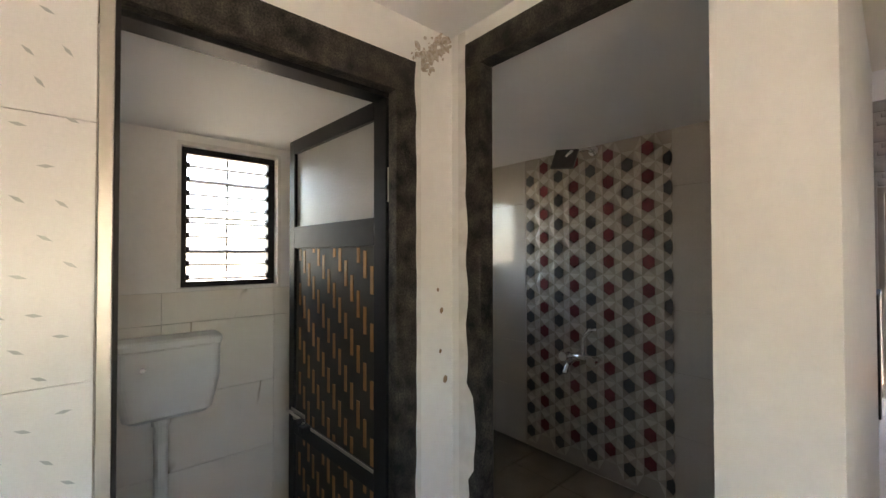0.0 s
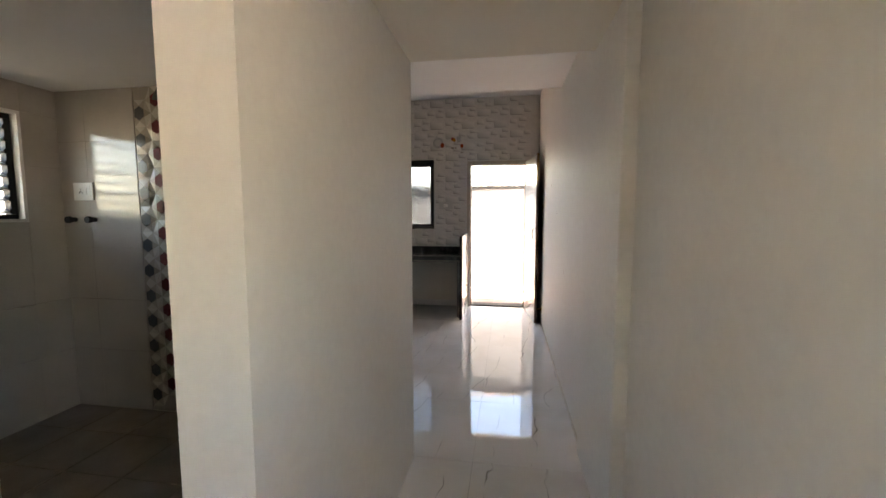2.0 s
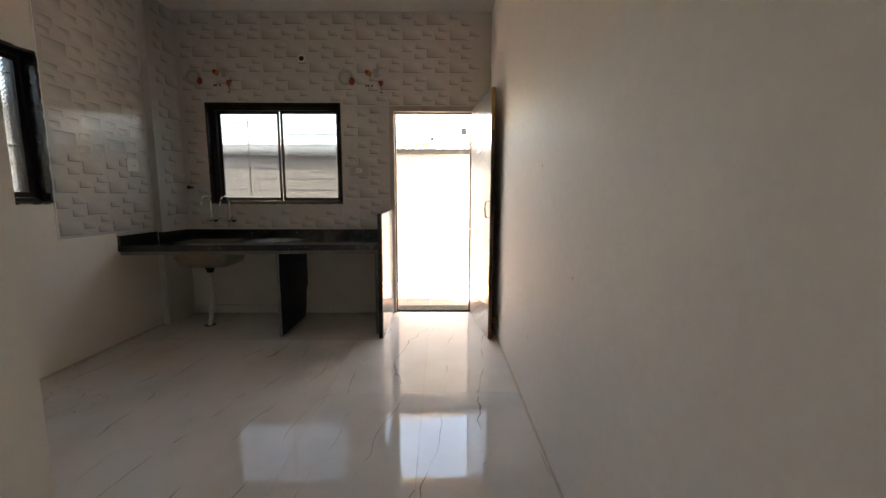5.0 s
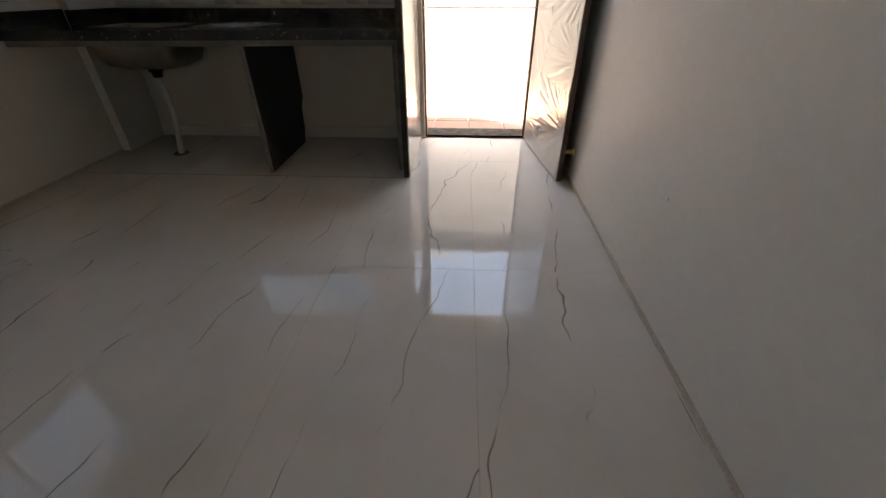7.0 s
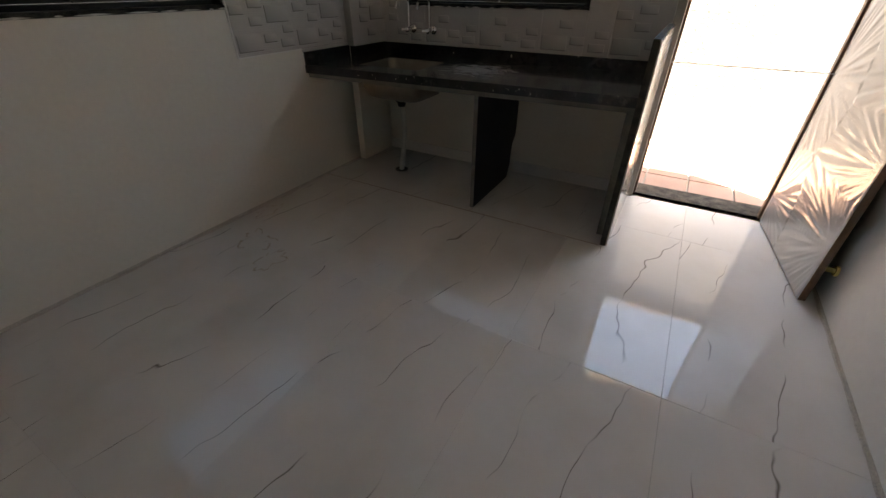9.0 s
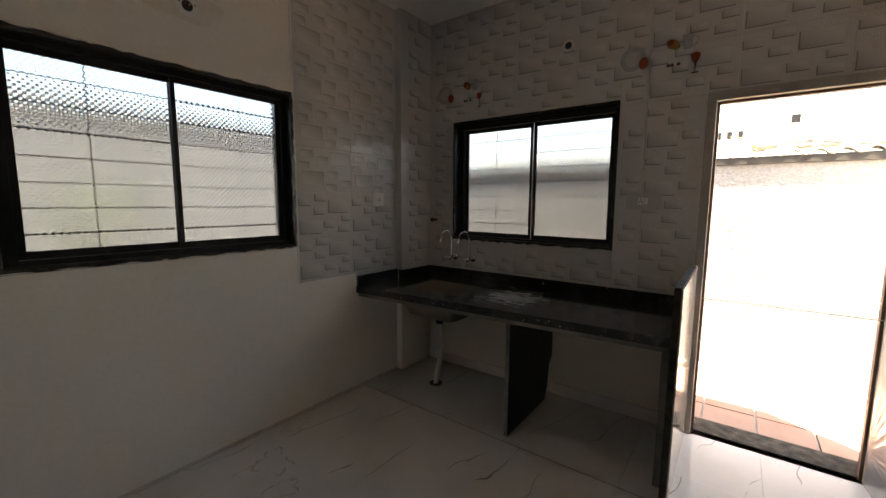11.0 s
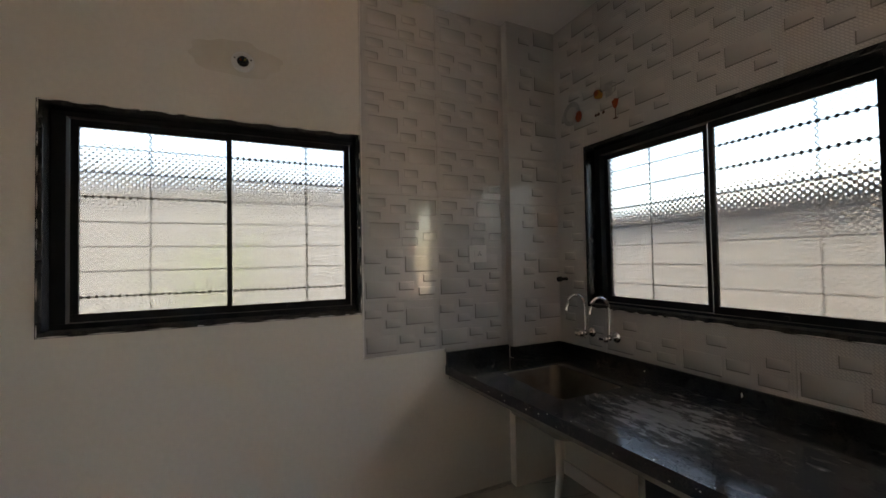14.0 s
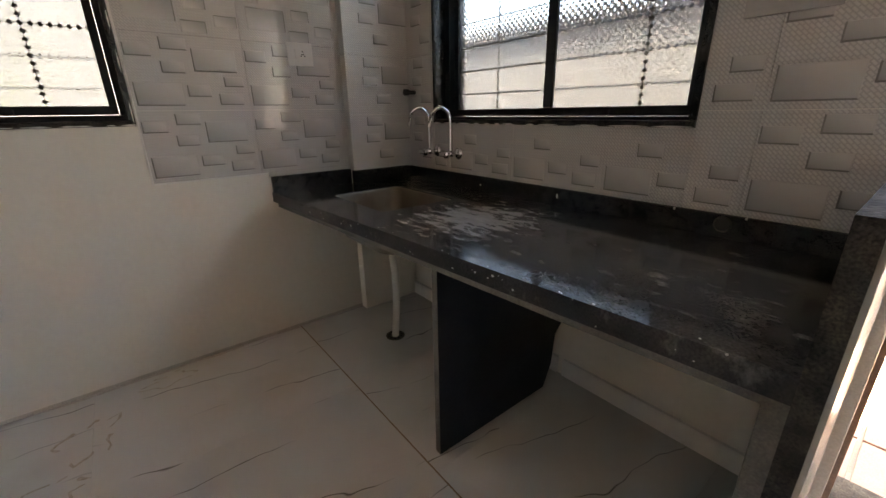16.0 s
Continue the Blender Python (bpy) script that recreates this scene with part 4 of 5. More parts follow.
# wall light point and pipe holes
lp = empty("light_point", (XL, -1.90, 2.418), "round white wall light point with bare wires", "light point")
part("cover", tube([(XL + .0005, -1.90, 2.418), (XL + .006, -1.90, 2.418)], .052, 24, [.052, .048]), PAINT, lp)
part("box_hole", tube([(XL + .0062, -1.90, 2.418), (XL + .0075, -1.90, 2.418)], .026, 20), DARK, lp)
for k, (dy, dz) in enumerate(((.008, .006), (-.008, .004), (.0, -.008))):
    part("wire", tube([(XL + .006, -1.90 + dy, 2.418 + dz), (XL + .016, -1.90 + dy * 1.4, 2.418 + dz * 1.3)], .004, 8), (YELLOW, PRINT_RED, DARK)[k], lp)
for dy in (-.036, .036):
    part("screw", tube([(XL + .006, -1.90 + dy, 2.43), (XL + .008, -1.90 + dy, 2.43)], .004, 8), DARK, lp)
st = tagged(part("damp_stain", box(0, 0.001, 0, 0.001, 0, 0.001), PATCH), "brownish damp stain on the cream wall", "stain")
me = st.data
bm = bmesh.new()
rnd = random.Random(3)
cen = bm.verts.new((XL + .0012, -1.93, 2.42))
ring = []
for k in range(40):
    t = 2 * math.pi * k / 40
    r = 1 + 0.3 * noise.noise(Vector((math.cos(t) * 2, math.sin(t) * 2, 3)))
    ring.append(bm.verts.new((XL + .0008, -1.93 + .20 * r * math.cos(t), 2.43 + .085 * r * math.sin(t))))
for k in range(40):
    bm.faces.new((cen, ring[k], ring[(k + 1) % 40]))
bm.to_mesh(me)
bm.free()
ring_pts = [(-1.946 + .034 * math.cos(t), -.0095, 2.522 + .034 * math.sin(t)) for t in [k * math.pi / 12 for k in range(25)]]
tagged(part("conduit_ring", tube(ring_pts, .006, 6), PVC), "white plastic ring round the conduit hole", "conduit ring")
hb = tagged(part("fan_box_hole", tube([(-1.946, -0.0085, 2.522), (-1.946, -0.011, 2.522)], .022, 18), DARK), "dark round conduit hole in the tiled wall", "conduit hole")


# ---- printed crockery motifs on two feature tiles ----
def disc(x, z, r, d, sx=1.0, sz=1.0, n=28):
    bm = bmesh.new()
    vs = [bm.verts.new((x + r * sx * math.cos(2 * math.pi * k / n), -d, z + r * sz * math.sin(2 * math.pi * k / n))) for k in range(n)]
    bm.faces.new(vs)
    return bm


def motif(x0):
    m = empty("tile_motif", (x0, -0.016, 2.3), "printed plate, fruit and goblet picture on the wall tile", "tile print", "tile prints")
    z = 2.345
    part("plate_rim", disc(x0, z, .075, .0162), PLATE, m)
    part("plate_well", disc(x0, z, .045, .0166), TILE_FACE, m)
    part("fruit", disc(x0 + .062, z - .035, .032, .017, .85, 1.1), PRINT_RED, m)
    part("orange_slice", disc(x0 + .215, z + .045, .026, .0165), PRINT_ORANGE, m)
    part("orange_slice", disc(x0 + .235, z + .03, .02, .0168), PRINT_ORANGE, m)
    part("berry", disc(x0 + .205, z + .055, .018, .0171), PRINT_RED, m)
    bm = bmesh.new()
    vs = [bm.verts.new((x0 + .265 + a, -.0163, z + .085 + b)) for a, b in ((0, 0), (.062, 0), (.052, -.085), (.01, -.085))]
    bm.faces.new(vs)
    part("mug", bm, PLATE, m)
    part("mug_handle", tube([(x0 + .325, -.0165, z + .07), (x0 + .348, -.0165, z + .06), (x0 + .342, -.0165, z + .025), (x0 + .32, -.0165, z + .01)], .003, 6), PLATE, m)
    bm = bmesh.new()
    vs = [bm.verts.new((x0 + .315 + a, -.0165, z - .035 + b)) for a, b in ((0, .0), (.025, .012), (.05, 0), (.04, -.035), (.025, -.05), (.01, -.035))]
    bm.faces.new(vs)
    part("goblet_bowl", bm, PRINT_RED, m)
    part("goblet_stem", tube([(x0 + .34, -.0165, z - .085), (x0 + .34, -.0165, z - .135)], .0025, 6), PRINT_DARK, m)
    part("goblet_foot", disc(x0 + .34, z - .137, .02, .0166, 1, .25), PRINT_DARK, m)
    for a in (.20, .22, .255):
        part("candy", disc(x0 + a, z - .075, .010, .0165), PRINT_DARK, m)
    return m


motif(-2.995)
motif(-1.525)


# ---- toilet ----
def jamb_frame(name, label, pieces, material):
    f = empty(name, pieces[0][1][:1] + (pieces[0][1][2], 0), label, "door frame")
    f["kind"] = "structure"
    for nm, r in pieces:
        part(nm, box(*r, 0.004), material, f)
    return f


jamb_frame("toilet_door_frame", "dusty black granite door frame with plaster smears", [
    ("jamb", (XW1 - 0.028, XW1 + 0.012, -5.222, -5.145, 0, 1.885)),
    ("jamb", (XW1 - 0.028, XW1 - 0.004, -5.93, -5.862, 0, 1.885)),
    ("lintel", (XW1 - 0.028, XW1 + 0.012, -5.93, -5.145, 1.885, 1.985))], GRANITE_ROUGH)
tdf = bpy.data.objects["toilet_door_frame"]
part("inner_head", box(XW1 - 0.095, XW1 - 0.03, -5.86, -5.152, 1.874, 1.91, .002), ALU_BLACK, tdf)
part("inner_reveal", box(XW1 - 0.098, XW1 - 0.03, -5.862, -5.152, 1.912, 1.972), ALU_BLACK, tdf)
jamb_frame("bath_door_frame", "dusty black granite door frame with plaster smears", [
    ("jamb", (-1.855, -1.785, YW2 - 0.012, YW2 + 0.045, 0, 1.985)),
    ("lintel", (-1.855, -1.215, YW2 - 0.012, YW2 + 0.045, 1.985, 2.06)),
    ("sill", (-1.785, -1.215, YW2 - 0.006, YW2 + 0.10, 0, BATH_Z + 0.02))], GRANITE_ROUGH)


def smear(name, pts, material, label, parent=None):
    """A thin irregular skim of white plaster along a frame's edge."""
    bm = bmesh.new()
    a = [bm.verts.new(p) for p, q in pts]
    b = [bm.verts.new(q) for p, q in pts]
    for k in range(len(pts) - 1):
        bm.faces.new((a[k], a[k + 1], b[k + 1], b[k]))
    if parent is not None:
        return part(name, bm, material, parent, label)
    return tagged(part(name, bm, material), label, "plaster smear")


rnd = random.Random(11)
PUTTY = mat("white_putty", (0.74, 0.72, 0.68), 0.8, color2=(0.60, 0.57, 0.52), scale=14, bump=0.3, bump_scale=60)
pts = []
for k in range(60):
    z = 2.1 * k / 59
    w = 0.012 + 0.02 * abs(noise.noise(Vector((z * 5, 1.0, 2.0)))) + (0.03 if 0.75 < z < 1.0 else 0)
    pts.append(((-1.875, YW2 - 0.0135, z), (-1.857 + w, YW2 - 0.0135, z)))
smear("plaster_smear", pts, PUTTY, "white putty smeared over the granite frame edge", bpy.data.objects["bath_door_frame"])
pts = []
for k in range(60):
    z = 2.0 * k / 59
    w = 0.004 + 0.012 * abs(noise.noise(Vector((z * 6, 4.0, 2.0))))
    pts.append(((XW1 + 0.0135, -5.135, z), (XW1 + 0.0135, -5.147 - w, z)))
smear("plaster_smear", pts, PUTTY, "white putty smeared over the granite frame edge", tdf)
# broken plaster above the frames' corner
bm = bmesh.new()
rnd = random.Random(2)
for k in range(150):
    u = rnd.random()
    y = -5.145 + .12 * u + rnd.gauss(0, .014)
    z = 2.0 + .11 * u * u + rnd.gauss(0, .016)
    r = rnd.uniform(.003, .011)
    bmesh.ops.create_icosphere(bm, subdivisions=1, radius=r, matrix=Matrix.LocRotScale((XW1 + rnd.uniform(0, .004), min(y, YW2 - .004), z), Euler((rnd.uniform(0, 3), 0, 0)), (.5, rnd.uniform(.7, 1.8), rnd.uniform(.6, 1.3))))
tagged(part("broken_plaster", bm, BROKEN), "crumbling brown plaster patch at the ceiling corner", "plaster patch")
for y, z, r in ((-5.045, 1.245, .008), (-5.06, 1.31, .005), (-5.03, 1.03, .010), (-5.05, 1.12, .006)):
    bm = bmesh.new()
    bmesh.ops.create_icosphere(bm, subdivisions=1, radius=r, matrix=Matrix.LocRotScale((XW1 + .001, y, z), None, (0.3, 1, 1.3)))
    tagged(part("wall_chip", bm, RUST), "small brown chip in the white plaster", "wall chip")

# toilet door leaf, ajar into the toilet
TL = 0.665
tdoor = empty("toilet_door", (XW1 - 0.09, -5.25, 0.21), "dark laminate toilet door with orange dash inlay and a frosted top panel", "door")
tdoor.matrix_basis = pose(-1.958, -5.190, 0.212, 0, 0, 180 + 3)
H = 1.668


def tp(name, x0, x1, y0, y1, z0, z1, m, bev=.002, label="", parent=None):
    ob = part(name, box(x0, x1, y0, y1, z0, z1, bev), m, None, label)
    ob.parent = parent or tdoor
    return ob


for nm, r in (("stile", (0, .062, 0, H)), ("stile", (TL - .045, TL, 0, H)), ("top_rail", (.062, TL - .045, H - .055, H)), ("rail", (.062, TL - .045, H - .435, H - .35)),
              ("rail", (.062, TL - .045, .50, .56)), ("rail", (.062, TL - .045, 0, .07))):
    tp(nm, r[0], r[1], 0, .035, r[2], r[3], ALU_BLACK)
tp("frosted_panel", .06, TL - .043, .012, .022, H - .352, H - .053, FROST_WHITE, .0005, "grey frosted glass panel")
for z0, z1 in ((.56, H - .435), (.07, .50)):
    pan = tp("laminate_panel", .061, TL - .044, .008, .024, z0 - .002, z1 + .002, LAMINATE, .0005)
    bm = bmesh.new()
    for i in range(14):
        x = .078 + i * .0385
        if x + .017 > TL - .05:
            continue
        for k in range(-6, 8):
            lo, hi = max(z0 + .004, z0 + k * .175 + i * .048), min(z1 - .004, z0 + k * .175 + i * .048 + .086)
            if hi - lo > .008:
                add_box(bm, x, x + .0165, .0236, .0252, lo, hi)
    inl = part("dash_inlay", bm, ORANGE, None, "orange wood dashes")
    inl.parent = pan
    inl["kind"] = "stuff"
tp("rail_trim", .062, TL - .045, .035, .038, .556, .566, SILVER, .0005)
tp("draw_bolt", TL - .17, TL + .004, .035, .047, .575, .589, CHROME, .003, "chrome draw bolt")
tp("bolt_plate", TL - .15, TL - .03, .035, .038, .566, .598, SILVER, .0008)
tp("bolt_knob", TL - .155, TL - .14, .047, .072, .572, .590, DARK, .004)
tp("handle", TL - .20, TL - .165, .035, .07, .545, .575, ALU_BLACK, .005)
for z in (.40, 1.36):
    tp("hinge", -.012, .004, -.004, .03, z, z + .10, SILVER, .001, "steel butt hinge")

# louvred windows
def louvre_window(name, label, xw, rect, n):
    """A black louvred window in a wall whose inner face is the plane x = xw."""
    o = xw + 3.0
    y0, y1, z0, z1 = rect
    wcw = empty(name, (xw, (y0 + y1) / 2, z0), label, "window")
    wcw["kind"] = "structure"
    deep = -3.19 if o == 0 else -3.10
    for nm, r in (("lining", (y0, y1, z0, z0 + .016)), ("lining", (y0, y1, z1 - .016, z1)), ("lining", (y0, y0 + .016, z0 + .016, z1 - .016)), ("lining", (y1 - .016, y1, z0 + .016, z1 - .016))):
        part(nm, box(deep + o, -2.988 + o, r[0], r[1], r[2], r[3], .002), PUTTY, wcw)
    for nm, r in (("frame_rail", (y0 + .016, y1 - .016, z0 + .016, z0 + .04)), ("frame_rail", (y0 + .016, y1 - .016, z1 - .045, z1 - .016)),
                  ("frame_stile", (y0 + .016, y0 + .042, z0 + .04, z1 - .045)), ("frame_stile", (y1 - .046, y1 - .016, z0 + .04, z1 - .045))):
        part(nm, box(-3.07 + o, -3.03 + o, *r, .002), ALU_BLACK, wcw)
    for k in range(n):
        z = z0 + .06 + k * .062
        bm = bmesh.new()
        a = [bm.verts.new(p) for p in ((-3.085 + o, y0 + .043, z + .012), (-3.085 + o, y1 - .047, z + .012), (-3.03 + o, y1 - .047, z - .012), (-3.03 + o, y0 + .043, z - .012))]
        b = [bm.verts.new(v.co + Vector((0, 0, .005))) for v in a]
        bm.faces.new(a)
        bm.faces.new(b)
        for i in range(4):
            bm.faces.new((a[i], a[(i + 1) % 4], b[(i + 1) % 4], b[i]))
        sl = part("louvre", bm, LOUVRE, wcw, "clear glass slat")
        sl.visible_shadow = abs(o) > 0.01
        part("slat_edge", box(-3.0305 + o, -3.0265 + o, y0 + .043, y1 - .047, z - .0125, z - .0045, .001), PLATE, wcw, "grey ground glass edge")
        for yy in (y0 + .038, y1 - .056):
            part("louvre_clip", box(-3.06 + o, -3.024 + o, yy, yy + .014, z - .014, z + .010, .001), ALU_BLACK, wcw)
    part("grille_bar", tube([(-3.095 + o, (y0 + y1) / 2, z0), (-3.095 + o, (y0 + y1) / 2, z1)], .005, 6), DARK, wcw)
    for k in range(3):
        part("grille_bar", tube([(-3.095 + o, y0, z0 + .17 + .16 * k), (-3.095 + o, y1, z0 + .17 + .16 * k)], .005, 6), DARK, wcw)


louvre_window("toilet_window", "black framed louvred toilet window with glass slats", -3.0, WCWIN, 9)
louvre_window("bath_window", "black framed louvred bathroom window with glass slats", -3.089, BATHWIN, 8)

# cistern
cis = empty("flush_cistern", (-2.93, -5.63, 0.8), "white plastic wall-hung flush cistern with a down pipe", "cistern")
bm = bmesh.new()
cc = (-2.925, -5.63)
loft(bm, [rounded(*cc, .045, .13, .03, .775), rounded(*cc, .058, .15, .035, .79), rounded(*cc, .068, .175, .035, .92), rounded(*cc, .07, .178, .035, 1.05)], True)
part("tank", bm, CERAMIC, cis, "", False)
bm = bmesh.new()
loft(bm, [rounded(*cc, .071, .18, .035, 1.052), rounded(*cc, .0745, .184, .037, 1.058), rounded(*cc, .0745, .184, .037, 1.078), rounded(*cc, .066, .175, .03, 1.088)], True)
part("tank_lid", bm, CERAMIC, cis)
part("flush_knob", tube([(-2.856, -5.72, .985), (-2.845, -5.72, .985)], .009, 10), CHROME, cis)
part("pipe_nut", tube([(-2.925, -5.655, .745), (-2.925, -5.655, .778)], .032, 14), PVC, cis)
part("flush_pipe", tube([(-2.925, -5.655, .75), (-2.925, -5.655, .50), (-2.925, -5.655, .22)], .024, 14), PVC, cis, "white plastic flush pipe")

# toilet dado tiles
dado = struct(part("toilet_dado", box(-3.0, -2.9985, -6.1, YW2, 0.2, 1.255), FLOOR_DARK), "white marble-look wall tiles up to the window sill", "wall tiling")


def wall_tiles_x(parent, x, ys, zs, t, material, sign=1):
    for a0, a1 in zip(ys[:-1], ys[1:]):
        for b0, b1 in zip(zs[:-1], zs[1:]):
            lo, hi = sorted((x, x + sign * t))
            part("wall_tile", box(lo, hi, a0 + .0006, a1 - .0006, b0 + .0006, b1 - .0006), material, parent)


def wall_tiles_y(parent, y, xs, zs, t, material, sign=-1):
    for a0, a1 in zip(xs[:-1], xs[1:]):
        for b0, b1 in zip(zs[:-1], zs[1:]):
            lo, hi = sorted((y, y + sign * t))
            part("wall_tile", box(a0 + .0006, a1 - .0006, lo, hi, b0 + .0006, b1 - .0006), material, parent)


wall_tiles_x(dado, -2.998, [-6.1, -5.65, -5.2, YW2], [0.2, 0.51, 0.82, 1.13, 1.262], .008, WCTILE)

# tiled wall before the toilet, with its metal edge
tw = struct(part("passage_tile_bed", box(XW1, XW1 + .006, -7.0, -5.855, 0, 2.1), FLOOR_DARK), "white glazed tiles with small grey dashes beside the toilet door", "wall tiling")
wall_tiles_x(tw, XW1 + .006, [-7.0, -6.765, -6.465, -6.165, -5.856], [0, .30, .75, 1.20, 1.65, 2.1], .008, TILE_WHITE)
bm = bmesh.new()
rnd = random.Random(8)
for i in range(19):
    for k in range(34):
        y, z = -6.9 + i * .056 + (k % 2) * .028 + rnd.uniform(-.010, .010), .05 + k * .061 + rnd.uniform(-.014, .014)
        if y > -5.872:
            continue
        t = rnd.uniform(-.9, .2)
        u = Vector((0, math.cos(t), math.sin(t))) * .011
        v = Vector((0, -math.sin(t), math.cos(t))) * .0032
        c = Vector((XW1 + .0148, y, z))
        bm.faces.new([bm.verts.new(c + q) for q in (-u, -v, u, v)])
mk = part("dash_print", bm, MARK, tw)
mk["kind"] = "stuff"
struct(part("tile_edge_trim", box(XW1 + .002, XW1 + .018, -5.854, -5.832, 0, 2.1, .002), SILVER), "dusty aluminium edge trim of the tiled wall", "trim")
struct(part("tile_edge_joint", box(XW1 - .02, XW1 + .012, -5.8315, -5.824, 0, 2.1), DARK), "dark joint beside the metal edge trim", "trim")

# ---- bathroom ----
yb = YK - 0.10
bt = struct(part("bath_tile_bed", box(-3.09, CX - 0.16, yb - .004, yb, BATH_Z, 2.03), FLOOR_DARK), "beige glazed bathroom tiles with a hexagon feature panel", "wall tiling")
HX0, HX1 = -2.575, -1.70
wall_tiles_y(bt, yb - .004, [-3.09, -2.90, HX0], [BATH_Z, .55, .85, 1.15, 1.45, 1.75, 2.03], .008, BATHTILE)
wall_tiles_y(bt, yb - .004, [HX1, -1.45, CX - 0.16], [BATH_Z, .55, .85, 1.15, 1.45, 1.75, 2.03], .008, BATHTILE)
bl = struct(part("bath_side_tiles", box(-3.09, -3.0892, YW2 + .1, yb - .012, BATH_Z, BATH_Z + .3), FLOOR_DARK), "beige glazed tiles on the bathroom side wall", "wall tiling")
wall_tiles_x(bl, -3.089, [YW2 + .1, BATHWIN[0], BATHWIN[1], yb - .013], [BATH_Z, .55, .85, BATHWIN[2]], .008, BATHTILE)
wall_tiles_x(bl, -3.089, [YW2 + .1, BATHWIN[0]], [BATHWIN[2], 1.6, BATHWIN[3], 2.03], .008, BATHTILE)
wall_tiles_x(bl, -3.089, [BATHWIN[1], yb - .013], [BATHWIN[2], 1.6, BATHWIN[3], 2.03], .008, BATHTILE)
wall_tiles_x(bl, -3.089, [BATHWIN[0], BATHWIN[1]], [BATHWIN[3], 2.03], .008, BATHTILE)
# shower panel base and hexagons
hexbase = part("panel_base", box(HX0, HX1, yb - .008, yb - .0042, BATH_Z, 2.03), TAUPE2, bt)
DX, DZ = .1035, .1447


def hex_mesh(centre, lo, hi):
    """A faceted hexagon with a glazed centre, cut at lo and hi where the panel ends."""
    me = bpy.data.meshes.new("hex_tile")
    bm = bmesh.new()

    def ring(rx, rz, turn, d):
        return [bm.verts.new((min(max(rx * math.cos(radians(60 * k + turn)), lo), hi), d, rz * math.sin(radians(60 * k + turn)))) for k in range(6)]
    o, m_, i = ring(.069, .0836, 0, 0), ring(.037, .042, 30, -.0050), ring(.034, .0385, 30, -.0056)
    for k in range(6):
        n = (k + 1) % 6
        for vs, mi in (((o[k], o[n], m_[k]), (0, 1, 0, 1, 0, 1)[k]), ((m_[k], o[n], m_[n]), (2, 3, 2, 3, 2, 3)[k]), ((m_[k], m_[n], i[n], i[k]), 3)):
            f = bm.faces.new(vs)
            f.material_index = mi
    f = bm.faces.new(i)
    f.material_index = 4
    bmesh.ops.recalc_face_normals(bm, faces=bm.faces)
    bm.to_mesh(me)
    bm.free()
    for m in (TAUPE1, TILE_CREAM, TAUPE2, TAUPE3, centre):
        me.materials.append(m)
    return me


for c in range(9):
    x = -1.709 - c * DX
    kind = 1 if c % 2 == 0 else 0
    hx = hex_mesh(HEXBLUE if kind else HEXRED, HX0 - x, HX1 - x)
    zoff = 1.814 if kind == 0 else 1.89
    for k in range(-14, 4):
        z = zoff + k * DZ
        if z < BATH_Z + .06 or z > 1.975:
            continue
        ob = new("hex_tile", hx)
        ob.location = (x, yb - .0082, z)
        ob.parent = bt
# overhead shower
sh = empty("overhead_shower", (-2.19, yb - .01, 1.98), "square overhead shower on a short chrome arm", "shower")
part("arm", tube([(-2.10, yb - .01, 2.0), (-2.12, yb - .08, 2.0), (-2.16, yb - .15, 1.985), (-2.18, yb - .17, 1.955)], .010, 10), CHROME, sh, "", True)
part("wall_flange", tube([(-2.10, yb - .009, 2.0), (-2.10, yb - .02, 2.0)], .028, 16), CHROME, sh)
hd = part("shower_head", box(-.065, .065, -.065, .065, -.006, .006, .004), HEADGREY, None, "dark grey square shower head with nozzles")
hd.matrix_basis = pose(-2.185, yb - .175, 1.945, 62, 6, 12)
hd.parent = sh
hd.matrix_parent_inverse = sh.matrix_basis.inverted()
for i in range(7):
    for k in range(7):
        bm = bmesh.new()
        add_box(bm, -.05 + i * .0166 - .003, -.05 + i * .0166 + .003, -.05 + k * .0166 - .003, -.05 + k * .0166 + .003, -.0085, -.006)
        nz_ = part("nozzle", bm, SILVER, None)
        nz_.parent = hd
# mixer tap
mx_ = empty("bath_mixer", (-2.16, yb - .01, .84), "chrome wall mixer tap on the hexagon tiles", "mixer tap")
part("body", tube([(-2.24, yb - .06, .84), (-2.08, yb - .06, .84)], .022, 14), CHROME, mx_, "", True)
for xx in (-2.245, -2.075):
    part("wall_leg", tube([(xx, yb - .009, .84), (xx, yb - .06, .84)], .016, 12), CHROME, mx_)
    part("knob", tube([(xx, yb - .06, .84), (xx, yb - .115, .84)], .024, 12, [.02, .026]), CHROME, mx_)
part("spout", tube([(-2.20, yb - .06, .83), (-2.21, yb - .12, .80), (-2.21, yb - .15, .76)], .013, 10), CHROME, mx_)
part("bend_pipe", tube([(-2.15, yb - .06, .86), (-2.15, yb - .06, .95), (-2.12, yb - .04, 1.0), (-2.10, yb - .012, 1.0)], .010, 10), CHROME, mx_)
for xx in (-3.005, -2.872):
    tpp = empty("angle_valve", (xx, yb - .01, 1.31), "dark capped water outlet on the bathroom tiles", "water outlet", "bathroom outlets")
    part("stub", tube([(xx, yb - .012, 1.31), (xx, yb - .045, 1.31)], .013, 10), DARK, tpp)
    part("cap", tube([(xx, yb - .04, 1.31), (xx, yb - .06, 1.31)], .019, 8), DARK, tpp)
socket("wall_socket", lambda a, b, d: (-2.93 + a, yb - .004 - d, 1.47 + b), .13, .10, "white switch socket on beige bathroom tiles")
bf = bpy.data.objects["bath_floor"]
